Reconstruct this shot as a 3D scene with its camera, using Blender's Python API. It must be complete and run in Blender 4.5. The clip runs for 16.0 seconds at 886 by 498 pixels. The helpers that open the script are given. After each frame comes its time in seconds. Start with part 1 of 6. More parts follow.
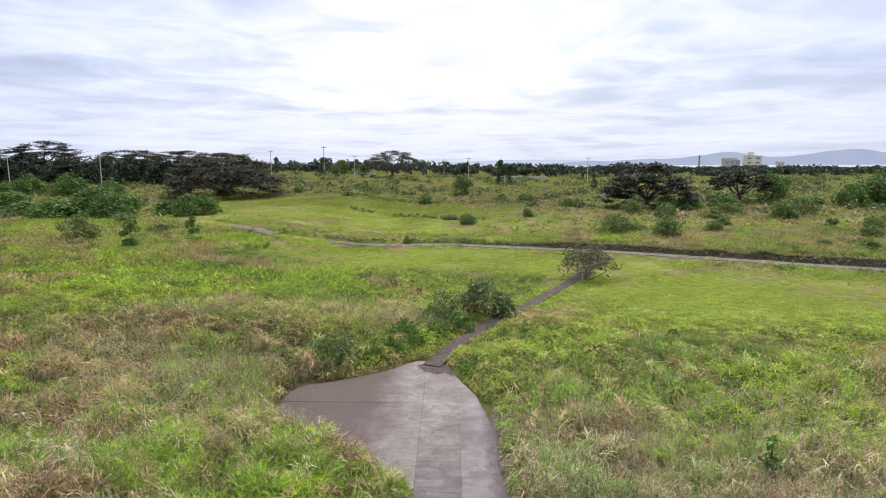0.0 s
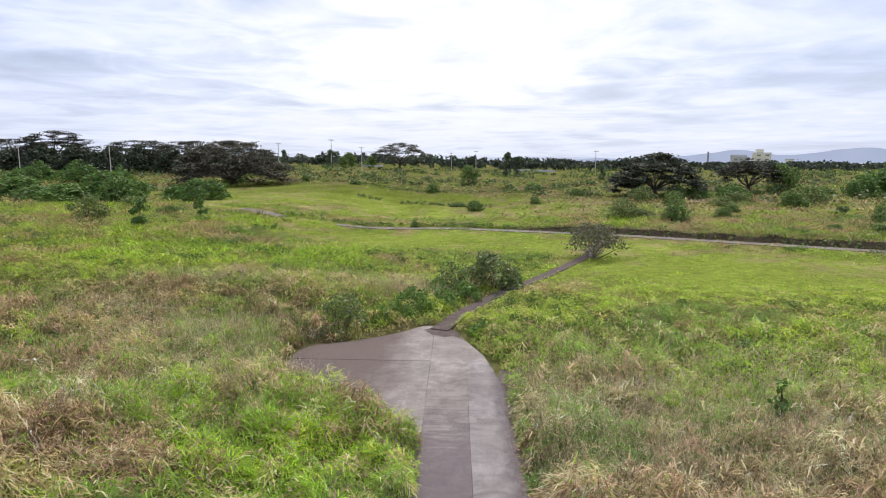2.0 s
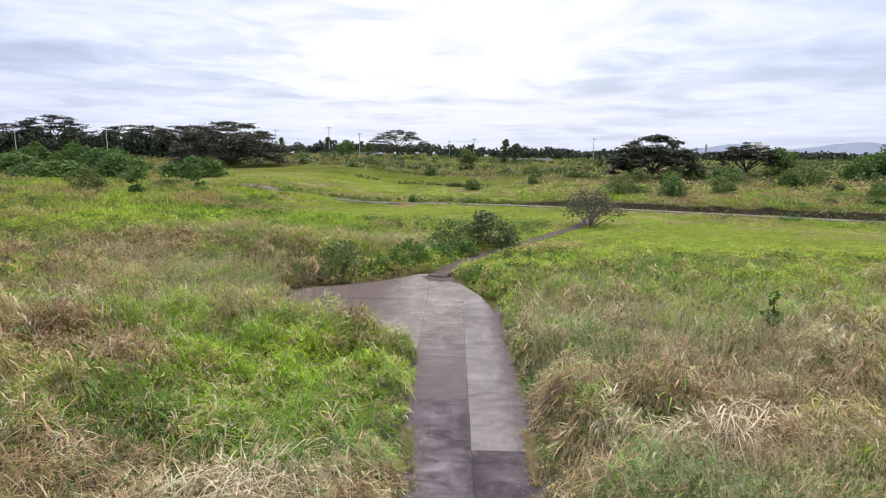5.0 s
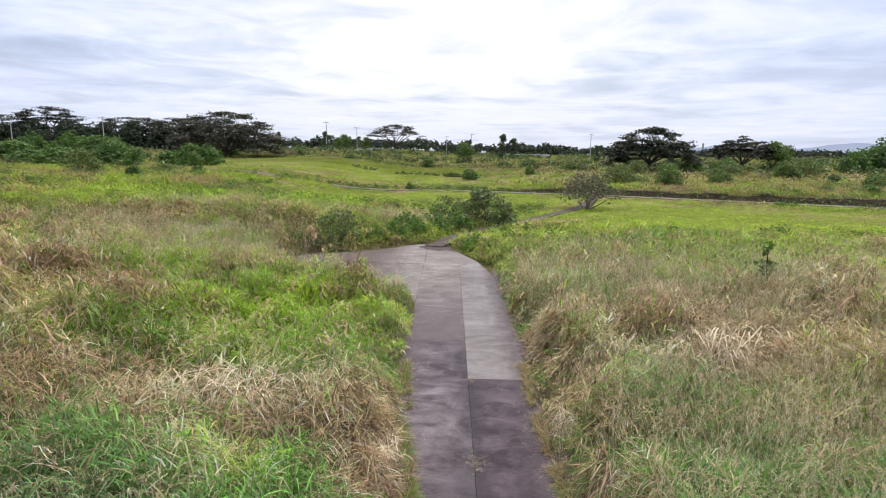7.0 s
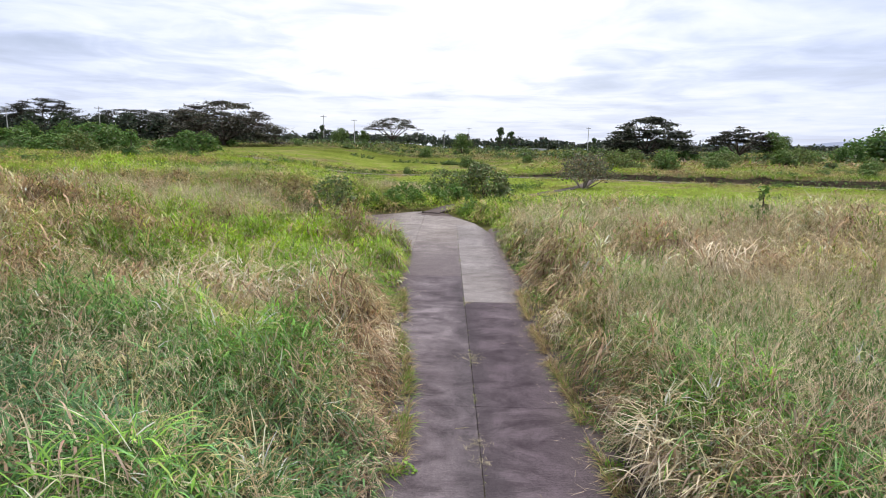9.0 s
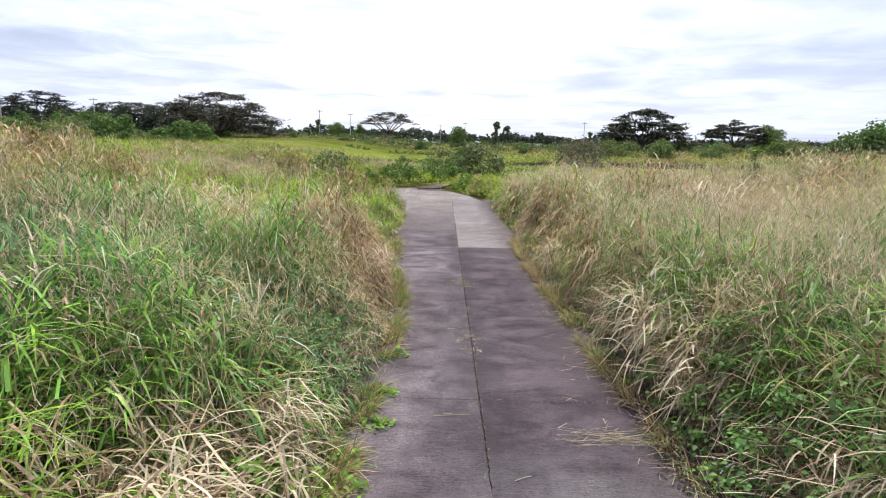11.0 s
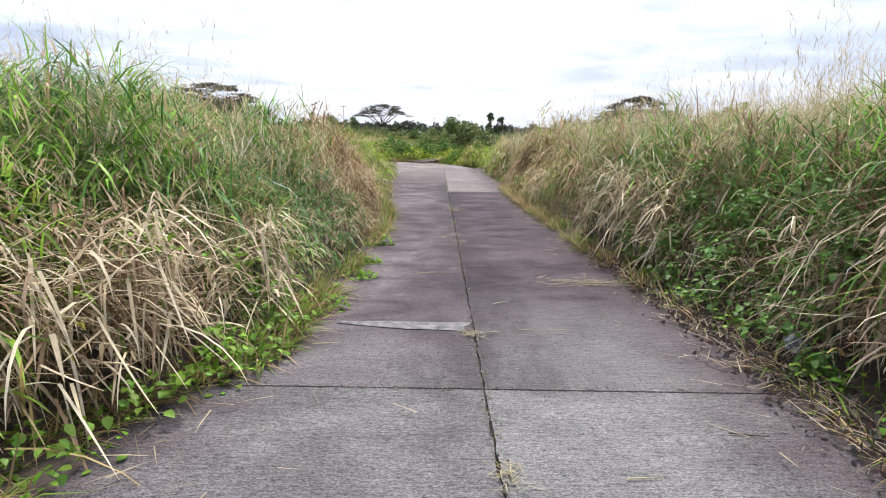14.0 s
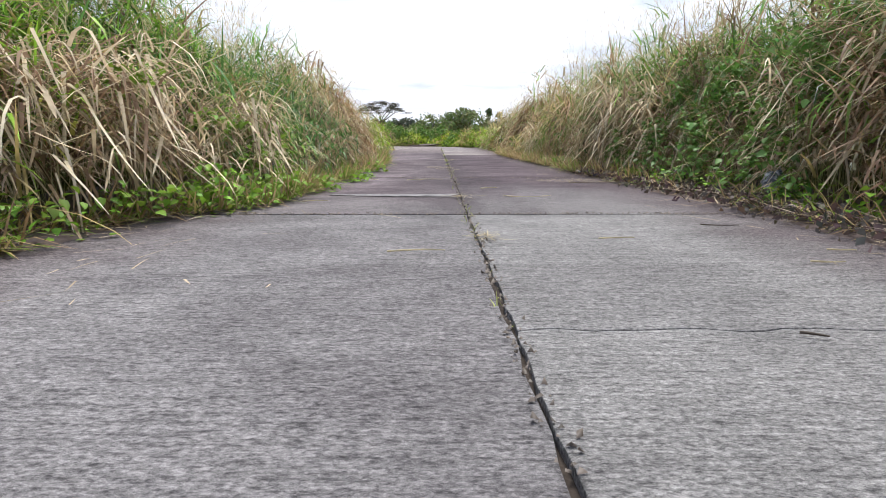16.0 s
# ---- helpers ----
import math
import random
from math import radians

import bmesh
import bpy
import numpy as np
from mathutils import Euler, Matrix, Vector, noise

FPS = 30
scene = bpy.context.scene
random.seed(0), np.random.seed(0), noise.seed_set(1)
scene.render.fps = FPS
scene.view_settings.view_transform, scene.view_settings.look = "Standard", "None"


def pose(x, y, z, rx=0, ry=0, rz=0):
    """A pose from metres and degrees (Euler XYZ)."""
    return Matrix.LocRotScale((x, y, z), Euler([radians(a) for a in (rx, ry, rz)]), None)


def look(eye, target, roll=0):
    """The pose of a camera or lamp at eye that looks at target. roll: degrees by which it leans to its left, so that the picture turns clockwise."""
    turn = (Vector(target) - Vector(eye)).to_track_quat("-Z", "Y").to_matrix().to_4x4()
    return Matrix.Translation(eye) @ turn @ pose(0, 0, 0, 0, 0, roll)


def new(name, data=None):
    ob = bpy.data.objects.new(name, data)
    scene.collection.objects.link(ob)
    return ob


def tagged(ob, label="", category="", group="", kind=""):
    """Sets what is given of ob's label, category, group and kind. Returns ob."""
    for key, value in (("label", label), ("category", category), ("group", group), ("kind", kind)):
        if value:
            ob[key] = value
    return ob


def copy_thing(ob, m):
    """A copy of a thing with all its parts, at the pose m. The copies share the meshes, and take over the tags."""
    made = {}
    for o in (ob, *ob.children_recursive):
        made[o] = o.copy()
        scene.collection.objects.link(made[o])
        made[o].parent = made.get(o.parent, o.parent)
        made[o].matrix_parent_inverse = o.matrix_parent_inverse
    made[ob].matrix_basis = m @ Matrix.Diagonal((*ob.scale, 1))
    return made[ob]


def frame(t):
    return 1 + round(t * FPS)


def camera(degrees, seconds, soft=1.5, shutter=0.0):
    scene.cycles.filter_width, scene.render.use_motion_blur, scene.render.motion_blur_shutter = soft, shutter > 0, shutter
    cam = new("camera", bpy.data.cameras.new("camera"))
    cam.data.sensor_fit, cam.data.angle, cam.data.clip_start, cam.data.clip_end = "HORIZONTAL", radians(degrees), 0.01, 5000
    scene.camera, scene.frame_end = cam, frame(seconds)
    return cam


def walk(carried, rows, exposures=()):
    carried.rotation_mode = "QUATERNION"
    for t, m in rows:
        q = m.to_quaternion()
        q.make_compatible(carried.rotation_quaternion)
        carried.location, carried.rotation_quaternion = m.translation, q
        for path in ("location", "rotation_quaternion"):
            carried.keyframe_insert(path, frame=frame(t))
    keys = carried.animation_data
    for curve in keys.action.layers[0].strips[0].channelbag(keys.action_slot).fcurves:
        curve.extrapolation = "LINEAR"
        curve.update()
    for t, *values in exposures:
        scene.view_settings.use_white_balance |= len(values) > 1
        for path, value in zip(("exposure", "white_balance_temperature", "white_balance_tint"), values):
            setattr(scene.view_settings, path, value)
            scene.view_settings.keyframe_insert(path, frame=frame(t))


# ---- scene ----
cam = camera(74.0, 16.0, soft=1.0)
PATH = [
    (0, (-0.454, 2.446, 11.667), (-0.524, 4.424, 11.38), -0.2),
    (0.5, (-0.549, 2.307, 11.238), (-0.638, 4.284, 10.949), -0.1),
    (1, (-0.629, 2.271, 10.681), (-0.719, 4.247, 10.389), 0.0),
    (1.5, (-0.625, 2.216, 10.275), (-0.716, 4.192, 9.981), 0.1),
    (2, (-0.548, 2.166, 9.792), (-0.64, 4.142, 9.494), 0.1),
    (2.5, (-0.518, 2.124, 9.325), (-0.61, 4.099, 9.023), 0.2),
    (3, (-0.503, 2.013, 8.842), (-0.594, 3.987, 8.536), 0.2),
    (3.5, (-0.48, 1.844, 8.442), (-0.57, 3.818, 8.132), 0.3),
    (4, (-0.47, 1.771, 7.962), (-0.558, 3.744, 7.648), 0.3),
    (6.5, (-0.466, 1.284, 5.975), (-0.541, 3.256, 5.651), 0.6),
    (7, (-0.456, 1.182, 5.511), (-0.529, 3.154, 5.186), 0.7),
    (7.5, (-0.447, 1.099, 5.096), (-0.518, 3.071, 4.769), 0.7),
    (8, (-0.429, 1.087, 4.619), (-0.497, 3.058, 4.291), 0.7),
    (8.5, (-0.415, 1.007, 4.173), (-0.481, 2.978, 3.842), 0.8),
    (9, (-0.405, 0.871, 3.705), (-0.469, 2.842, 3.372), 0.8),
    (11.5, (-0.318, 0.457, 2.252), (-0.364, 2.426, 1.907), 0.9),
    (12, (-0.31, 0.418, 2.055), (-0.352, 2.387, 1.706), 0.7),
    (12.5, (-0.278, 0.416, 1.867), (-0.314, 2.384, 1.515), 0.8),
    (13, (-0.263, 0.404, 1.676), (-0.297, 2.372, 1.322), 0.7),
    (13.5, (-0.239, 0.309, 1.464), (-0.272, 2.276, 1.104), 0.6),
    (14, (-0.175, 0.193, 1.23), (-0.209, 2.16, 0.871), 0.5),
    (14.5, (-0.135, 0.147, 1.05), (-0.17, 2.113, 0.688), 0.2),
    (15, (-0.12, 0.098, 0.834), (-0.152, 2.064, 0.468), 0.1),
    (15.5, (-0.105, 0.026, 0.625), (-0.135, 1.993, 0.26), -0.0),
    (16, (-0.082, -0.055, 0.382), (-0.117, 1.911, 0.017), -0.2),
]
walk(cam, [(t, look(e, g, r)) for t, e, g, r in PATH],
     exposures=[(0.0, 0.0), (7.0, -0.02), (9.0, 0.05), (12.5, 0.24), (16.0, 0.26)])

# ---- world and sun ----
SUN_ELEV, SUN_AZ = 63.0, -16.0            # degrees; azimuth to the left of straight ahead
world = bpy.data.worlds.new("sky")
scene.world = world
world.use_nodes = True


class Nodes:
    """Small helper to wire a node tree."""

    def __init__(self, tree):
        self.tree = tree
        tree.nodes.clear()

    def add(self, kind, values=None, **settings):
        node = self.tree.nodes.new(kind)
        for key, value in settings.items():
            setattr(node, key, value)
        for key, value in (values or {}).items():
            if isinstance(value, bpy.types.NodeSocket):
                self.tree.links.new(value, node.inputs[key])
            else:
                node.inputs[key].default_value = value
        return node

    def math(self, op, a, b=0.0, c=0.0):
        return self.add("ShaderNodeMath", {0: a, 1: b, 2: c}, operation=op).outputs[0]

    def ramp(self, fac, stops):
        node = self.add("ShaderNodeValToRGB", {"Fac": fac})
        els = node.color_ramp.elements
        while len(els) < len(stops):
            els.new(0.5)
        for el, (p, c) in zip(els, stops):
            el.position, el.color = p, (*c, 1)
        return node.outputs["Color"]

    def mix(self, fac, a, b, blend="MIX"):
        node = self.add("ShaderNodeMix", {0: fac, 6: a, 7: b}, data_type="RGBA", blend_type=blend)
        return node.outputs[2]

    def noise(self, vec, scale, detail=4.0, rough=0.55, distortion=0.0):
        return self.add("ShaderNodeTexNoise", {"Vector": vec, "Scale": scale, "Detail": detail, "Roughness": rough,
                                               "Distortion": distortion}).outputs["Fac"]


def build_sky():
    n = Nodes(world.node_tree)
    way = n.add("ShaderNodeTexCoord").outputs["Generated"]
    sky = n.add("ShaderNodeTexSky", sky_type="NISHITA", sun_disc=False, sun_elevation=radians(SUN_ELEV),
                sun_rotation=radians(-SUN_AZ), altitude=50.0, air_density=1.0, dust_density=2.5)
    blue = n.mix(1.0, sky.outputs["Color"], (0.09, 0.09, 0.09, 1), "MULTIPLY")
    sep = n.add("ShaderNodeSeparateXYZ", {"Vector": way})
    up = n.math("MAXIMUM", sep.outputs["Z"], 0.0)
    low = n.math("ADD", up, 0.06)
    flat = n.add("ShaderNodeCombineXYZ", {"X": n.math("DIVIDE", sep.outputs["X"], low), "Y": n.math("DIVIDE", sep.outputs["Y"], low), "Z": 0.0})
    # high cloud deck, ragged and streaked, brighter where it is thin
    big = n.noise(flat.outputs[0], 0.34, 5.0, 0.55, 0.5)
    fine = n.noise(flat.outputs[0], 1.3, 5.0, 0.55, 0.5)
    deck = n.math("ADD", n.math("MULTIPLY", big, 0.62), n.math("MULTIPLY", fine, 0.38))
    toward = n.add("ShaderNodeVectorMath", {0: way, 1: (-0.03, 0.985, 0.17)}, operation="DOT_PRODUCT").outputs["Value"]
    glow = n.math("POWER", n.math("MAXIMUM", toward, 0.0), 9.0)
    lum = n.math("ADD", deck, n.math("MULTIPLY", glow, 0.17))
    cloud = n.ramp(lum, [(0.34, (0.64, 0.71, 0.96)), (0.46, (0.71, 0.79, 1.04)), (0.55, (0.83, 0.90, 1.09)), (0.64, (1.0, 1.03, 1.12)), (0.85, (1.25, 1.25, 1.25))])
    cover = n.ramp(deck, [(0.33, (0.55, 0.55, 0.55)), (0.5, (1, 1, 1))])
    both = n.mix(cover, blue, cloud)
    haze = n.ramp(up, [(0.0, (1, 1, 1)), (0.05, (0.55, 0.55, 0.55)), (0.14, (0, 0, 0))])
    both = n.mix(n.math("MULTIPLY", haze, 0.75), both, (0.74, 0.79, 0.95, 1))
    back = n.add("ShaderNodeBackground", {"Color": both, "Strength": 1.0})
    out = n.add("ShaderNodeOutputWorld", {"Surface": back.outputs[0]})


build_sky()
sun = new("sun", bpy.data.lights.new("sun", "SUN"))
sun.data.energy, sun.data.angle, sun.data.color = 4.2, radians(24), (1.0, 0.96, 0.90)
sun.matrix_world = look((0, 0, 0), (math.sin(radians(SUN_AZ)) * math.cos(radians(SUN_ELEV)), -math.cos(radians(SUN_AZ)) * math.cos(radians(SUN_ELEV)), -math.sin(radians(SUN_ELEV))))

# ---- plan ----
RNG = np.random.default_rng(7)
TABLE = RNG.random((256, 256))


def step(x):
    x = np.clip(x, 0.0, 1.0)
    return x * x * (3 - 2 * x)


def value_noise(x, y, size, seed=0):
    """Smooth noise from 0 to 1 with bumps of about that size in metres."""
    u, v = np.asarray(x, float) / size + seed * 17.3, np.asarray(y, float) / size + seed * 5.7
    i, j = np.floor(u).astype(int), np.floor(v).astype(int)
    a, b = step(u - i), step(v - j)
    t = lambda p, q: TABLE[p % 256, q % 256]
    return (t(i, j) * (1 - a) + t(i + 1, j) * a) * (1 - b) + (t(i, j + 1) * (1 - a) + t(i + 1, j + 1) * a) * b


def cloudy(x, y, size, seed=0):
    return 0.55 * value_noise(x, y, size, seed) + 0.3 * value_noise(x, y, size / 2.3, seed + 3) + 0.15 * value_noise(x, y, size / 5.1, seed + 6)


def joint_x(y):
    """The joint between the two lanes of the concrete road."""
    return 0.07 - 0.0257 * np.asarray(y, float)


LANE_R, LANE_L, ROAD_END = 1.6, 1.75, 30.0
APRON = [(-2.2, 21.6), (-4.0, 24.0), (-6.4, 26.4), (-9.3, 28.2), (-9.6, 31.9), (-7.2, 32.8), (-4.7, 34.5), (-3.0, 36.6), (-1.6, 35.6), (-0.3, 32.2), (0.5, 30.2), (1.05, 27.0), (-0.5, 24.0)]


def rounded(points, times=2):
    """The closed outline with its corners cut twice."""
    for _ in range(times):
        points = [tuple(p[j] * (1 - f) + q[j] * f for j in (0, 1)) for p, q in zip(points, points[1:] + points[:1]) for f in (0.25, 0.75)]
    return points


APRON = rounded(APRON)
TRACK = [(-2.3, 35.3), (-0.6, 40.0), (1.7, 45.0), (5.2, 51.0), (9.2, 58.4), (11.6, 63.0), (14.5, 72.0), (17.0, 81.0)]
CROSSROAD = [(-62.0, 118.0), (-46.0, 100.0), (-36.0, 91.5), (-27.8, 86.0), (-2.0, 87.0), (20.0, 80.0), (45.0, 67.5), (80.0, 48.0), (120.0, 25.0)]


def along(points, x, y):
    """Distance from a polyline, positive to its left side seen along it."""
    x, y = np.asarray(x, float), np.asarray(y, float)
    best, side = np.full(x.shape, 1e9), np.ones(x.shape)
    for (ax, ay), (bx, by) in zip(points, points[1:]):
        dx, dy = bx - ax, by - ay
        s = np.clip(((x - ax) * dx + (y - ay) * dy) / (dx * dx + dy * dy), 0, 1)
        d = np.hypot(x - ax - s * dx, y - ay - s * dy)
        left = np.where(dx * (y - ay) - dy * (x - ax) > 0, 1.0, -1.0)
        side, best = np.where(d < best, left, side), np.minimum(d, best)
    return best * side


def inside(points, x, y):
    x, y = np.asarray(x, float), np.asarray(y, float)
    hit = np.zeros(x.shape, bool)
    for (ax, ay), (bx, by) in zip(points, points[1:] + points[:1]):
        cross = (ay > y) != (by > y)
        hit ^= cross & (x < (bx - ax) * (y - ay) / ((by - ay) or 1e-9) + ax)
    return hit


def ground_z(x, y):
    x, y = np.asarray(x, float), np.asarray(y, float)
    z = np.maximum(2.3 * step((-x - 12) / 24) * step((y - 36) / 28), RISE_CHART(x, y))
    over = along(CROSSROAD, x, y)
    z = z + 0.95 * step((over - 2.9) / 1.4) * step((x - 2) / 16) * step((150 - y) / 40)
    z = z + 1.6 * step((y - 88) / 60) + 0.014 * np.clip(y - 140, 0, 230)
    verge = np.maximum(np.maximum(x - joint_x(y) - LANE_R, joint_x(y) - LANE_L - x), np.maximum(y - 36, -40))
    rough = 0.16 * (cloudy(x, y, 5.0, 1) - 0.5) * step(verge / 2.0) * step((np.abs(over) - 1.5) / 3)
    return z + rough - 0.03


class Chart:
    """A function of x and y kept on a grid, read between its points; outside it the nearest edge counts."""

    def __init__(self, f, x0, x1, y0, y1, pitch):
        self.x0, self.y0, self.pitch = x0, y0, pitch
        gx, gy = np.meshgrid(np.arange(x0, x1 + pitch, pitch), np.arange(y0, y1 + pitch, pitch), indexing="ij")
        self.grid = f(gx, gy)

    def __call__(self, x, y):
        u = np.clip((np.asarray(x, float) - self.x0) / self.pitch, 0, self.grid.shape[0] - 1.001)
        v = np.clip((np.asarray(y, float) - self.y0) / self.pitch, 0, self.grid.shape[1] - 1.001)
        i, j = u.astype(int), v.astype(int)
        a, b, g = u - i, v - j, self.grid
        return (g[i, j] * (1 - a) + g[i + 1, j] * a) * (1 - b) + (g[i, j + 1] * (1 - a) + g[i + 1, j + 1] * a) * b


def apron_distance(x, y):
    edge = np.abs(along(APRON + APRON[:1], x, y))
    return np.where(inside(APRON, x, y), -edge, edge)


APRON_CHART = Chart(apron_distance, -14.0, 6.0, 17.0, 41.0, 0.1)


def road_gap(x, y):
    """Metres outside the concrete: below zero on it."""
    x, y = np.asarray(x, float), np.asarray(y, float)
    grown_l = 0.55 * step((y - 2.4) / 1.2) * (1 - 0.75 * step((y - 9) / 5))
    grown_r = 0.07 * step((y - 4) / 4) * step((24 - y) / 4)
    grown_l = grown_l + 0.45 * (cloudy(y, 0 * y, 2.4, 17) - 0.35) * step((y - 4) / 3)
    grown_r = grown_r + 0.35 * (cloudy(y, 0 * y + 40, 2.1, 18) - 0.4) * step((y - 5) / 3)
    lanes = np.maximum(np.maximum(x - joint_x(y) - LANE_R + grown_r, joint_x(y) - LANE_L + grown_l - x), y - ROAD_END)
    apron = APRON_CHART(x, y)
    return np.minimum(np.minimum(lanes, apron), np.minimum(np.abs(along(TRACK, x, y)) - 0.36, np.abs(along(CROSSROAD, x, y)) - 1.0))


def blob(x, y, cx, cy, rx, ry):
    return np.exp(-(((x - cx) / rx) ** 2 + ((y - cy) / ry) ** 2))


def field_rise(x, y):
    """The fields stand higher than the sunken road on both sides."""
    gap = road_gap(x, y)
    west = (1.85 * step((gap - 0.6) / 15) + 0.5 * step((-x - 18) / 14)) * (1 - step((y - 34) / 10) * (1 - step((-x - 4) / 14))) * step((75 - y) / 20)
    east = 1.0 * step((gap - 0.8) / 13) * (1 - 0.7 * step((y - 30) / 20)) * step((58 - y) / 12)
    west = west + 0.5 * blob(x, y, -10, 41, 7, 5)
    side = step(x / 3.0 + 0.5)
    return west * (1 - side) + east * side


RISE_CHART = Chart(field_rise, -70.0, 70.0, -12.0, 78.0, 0.25)


def dry_share(x, y):
    """Share of dry straw in the grass, from 0 to 1: patches are mostly dry or mostly green."""
    d = 0.45 + 0.6 * (cloudy(x, y, 6.0, 2) - 0.5) + 1.5 * (cloudy(x, y, 2.6, 9) - 0.5)
    for cx, cy, rx, ry, a in PATCHES_WEST + PATCHES_EAST + PATCHES_FAR:
        d = d + a * blob(x, y, cx, cy, rx, ry)
    return 0.04 + 0.90 / (1 + np.exp(-(d - 0.5) * 11.0))


# centre, half widths and how much drier (or greener, below zero) the grass is there
PATCHES_WEST = [(-11.6, 17.2, 3.0, 1.4, 1.4), (-13.5, 15.3, 2.2, 1.2, 0.5), (-10.8, 14.2, 2.0, 1.0, 0.35), (-7.4, 11.1, 2.6, 1.0, 1.0), (-4.6, 11.4, 1.4, 0.8, 0.8), (-5.5, 15.6, 2.6, 1.3, -0.7),
                (-6.2, 18.6, 4.0, 3.1, -1.25), (-9.4, 20.8, 3.2, 1.6, -0.9), (-8.2, 13.2, 1.8, 0.8, -0.6), (-4, 9.0, 2.2, 1.0, -0.35), (-5.6, 7.8, 2, 1.4, -0.3), (-3.9, 5.0, 1.8, 2.0, -0.32), (-1.45, 7.2, 0.5, 1.2, 0.4),
                (-1.9, 3.4, 0.7, 1.4, 0.3), (-16.5, 25, 4, 2, -0.2), (-11, 30.6, 3.5, 2.2, 0.3), (-9, 32.8, 1.4, 1, 0.4), (-21.5, 32.3, 4, 1.6, 0.5), (-21.9, 39.9, 4, 2, 0.4), (-14.8, 32.6, 2.5, 1.8, -0.4)]
PATCHES_EAST = [(5, 14.4, 2.4, 1.1, 0.6), (4.9, 17.2, 2.4, 1.8, 0.45), (9.9, 20.4, 2.4, 1.3, 0.65), (8, 16.5, 3.5, 2.2, 0.45), (3.3, 11.2, 1.8, 1.0, -0.2), (6.6, 12.5, 1.4, 0.9, -0.6),
                (1.9, 5.9, 0.6, 0.6, 0.5), (1.7, 8.4, 0.5, 1.0, 0.4), (3.2, 3.8, 1.4, 1.4, -0.12), (4.4, 8.0, 1.8, 1.3, -0.12), (2.4, 21, 1.4, 3.5, 0.2), (8, 26.5, 5, 2.6, -0.2),
                (13, 24.5, 4, 1.6, -0.1), (9, 36, 9, 5, -0.9), (15.6, 31, 8, 3.5, -0.8), (1.6, 14.5, 0.6, 3.5, 0.2), (4.2, 5.2, 1.1, 1.1, 0.3)]
PATCHES_FAR = [(22, 52, 18, 12, -0.55), (-4, 74, 14, 9, -0.45), (-31, 47, 7, 3, -0.7), (-35.5, 45.3, 2.6, 1.0, 1.5), (-26, 56, 8, 4, -0.3), (-50, 70, 12, 6, 0.25),
               (-5, 44, 4, 3, 0.3), (-20, 130, 30, 30, -0.35), (40, 95, 40, 9, 0.08), (48, 128, 46, 24, 0.15), (-6, 150, 30, 22, 0.15), (60, 88, 20, 10, 0.05), (-15, 53, 8, 6, -0.4)]
DRY_CHART = Chart(dry_share, -60.0, 60.0, -10.0, 70.0, 0.2)


def dryness(x, y):
    x, y = np.asarray(x, float), np.asarray(y, float)
    near = (np.abs(x) < 60) & (y < 70) & (y > -10)
    if near.all():
        return DRY_CHART(x, y)
    return np.where(near, DRY_CHART(x, y), dry_share(x, y))


VEILS = [(6, 17.5, 5, 3, 1.0), (8, 23.5, 7, 3.6, 1.1), (3.2, 22, 1.8, 3.4, 1.0), (-11, 30.4, 4, 2.4, 1.0), (-5.4, 43.5, 4, 3, 0.8), (-20.5, 34, 6, 2.4, 0.7), (-12, 19.5, 3, 1.2, 0.5),
         (5, 20, 4, 2.5, 0.8), (-12, 24.5, 5, 2.6, 0.7), (-8.5, 27, 3, 2.0, 0.5), (-16, 30, 5, 3.5, 0.6), (17, 28, 5, 2, 0.5), (-19, 41, 6, 2, 0.6), (4.6, 30, 2.6, 2.6, 0.5), (3.4, 9.6, 2.4, 2.4, 0.6), (8, 12.5, 3, 2.4, 0.7)]


def lawn(x, y):
    """Where the grass is short."""
    w = np.zeros(np.shape(x))
    for cx, cy, rx, ry in ((26, 54, 20, 14), (-6, 75, 18, 9), (-24, 125, 32, 26), (14, 70, 14, 9), (42, 50, 18, 12)):
        w = np.maximum(w, 1.3 * blob(x, y, cx, cy, rx, ry))
    return np.clip(w, 0, 1)


def billow(x, y, size, seed):
    """Rounded mounds with sharp hollows between them, 0 to 1."""
    return np.minimum(1.0, 2.6 * np.abs(value_noise(x, y, size, seed) - 0.5))


def grass_height(x, y):
    """The top of the grass: matted mounds that fall steeply to the concrete."""
    gap = road_gap(x, y)
    away, dry = step((y - 7) / 7), dryness(x, y)
    lumps = 0.80 + 0.14 * billow(x, y, 1.7, 15) + 0.12 * billow(x, y, 0.7, 16) + away * (0.36 * billow(x, y, 1.7, 15) + 0.10 * billow(x, y, 0.7, 16) - 0.25)
    tall = 1.56 * (0.88 + 0.24 * cloudy(x, y, 5.0, 4)) * lumps
    tall = tall * (1 + 0.25 * blob(x, y, 3.0, 3.2, 1.6, 2.2)) * (1 - 0.5 * step((y - 24) / 20)) * (1 - 0.42 * blob(x, y, -6.4, 18.8, 4, 3.2))
    tall = tall * (1 - 0.82 * lawn(x, y) + 0.40 * blob(x, y, 12, 43.5, 6, 1.2) + 0.35 * blob(x, y, -9, 40, 6, 4)) * (1.0 - 0.10 * dry + away * (0.34 * dry - 0.16))
    return np.maximum(0.08, tall * (0.10 + 0.90 * np.sqrt(step((gap + 0.55 * (value_noise(x, y, 0.75, 19) - 0.5)) / (1.25 + np.where(x < 0, 0.35, -0.40) * step((12 - y) / 4))))))


# ---- materials ----
def material(name):
    m = bpy.data.materials.new(name)
    m.use_nodes = True
    return m, Nodes(m.node_tree)


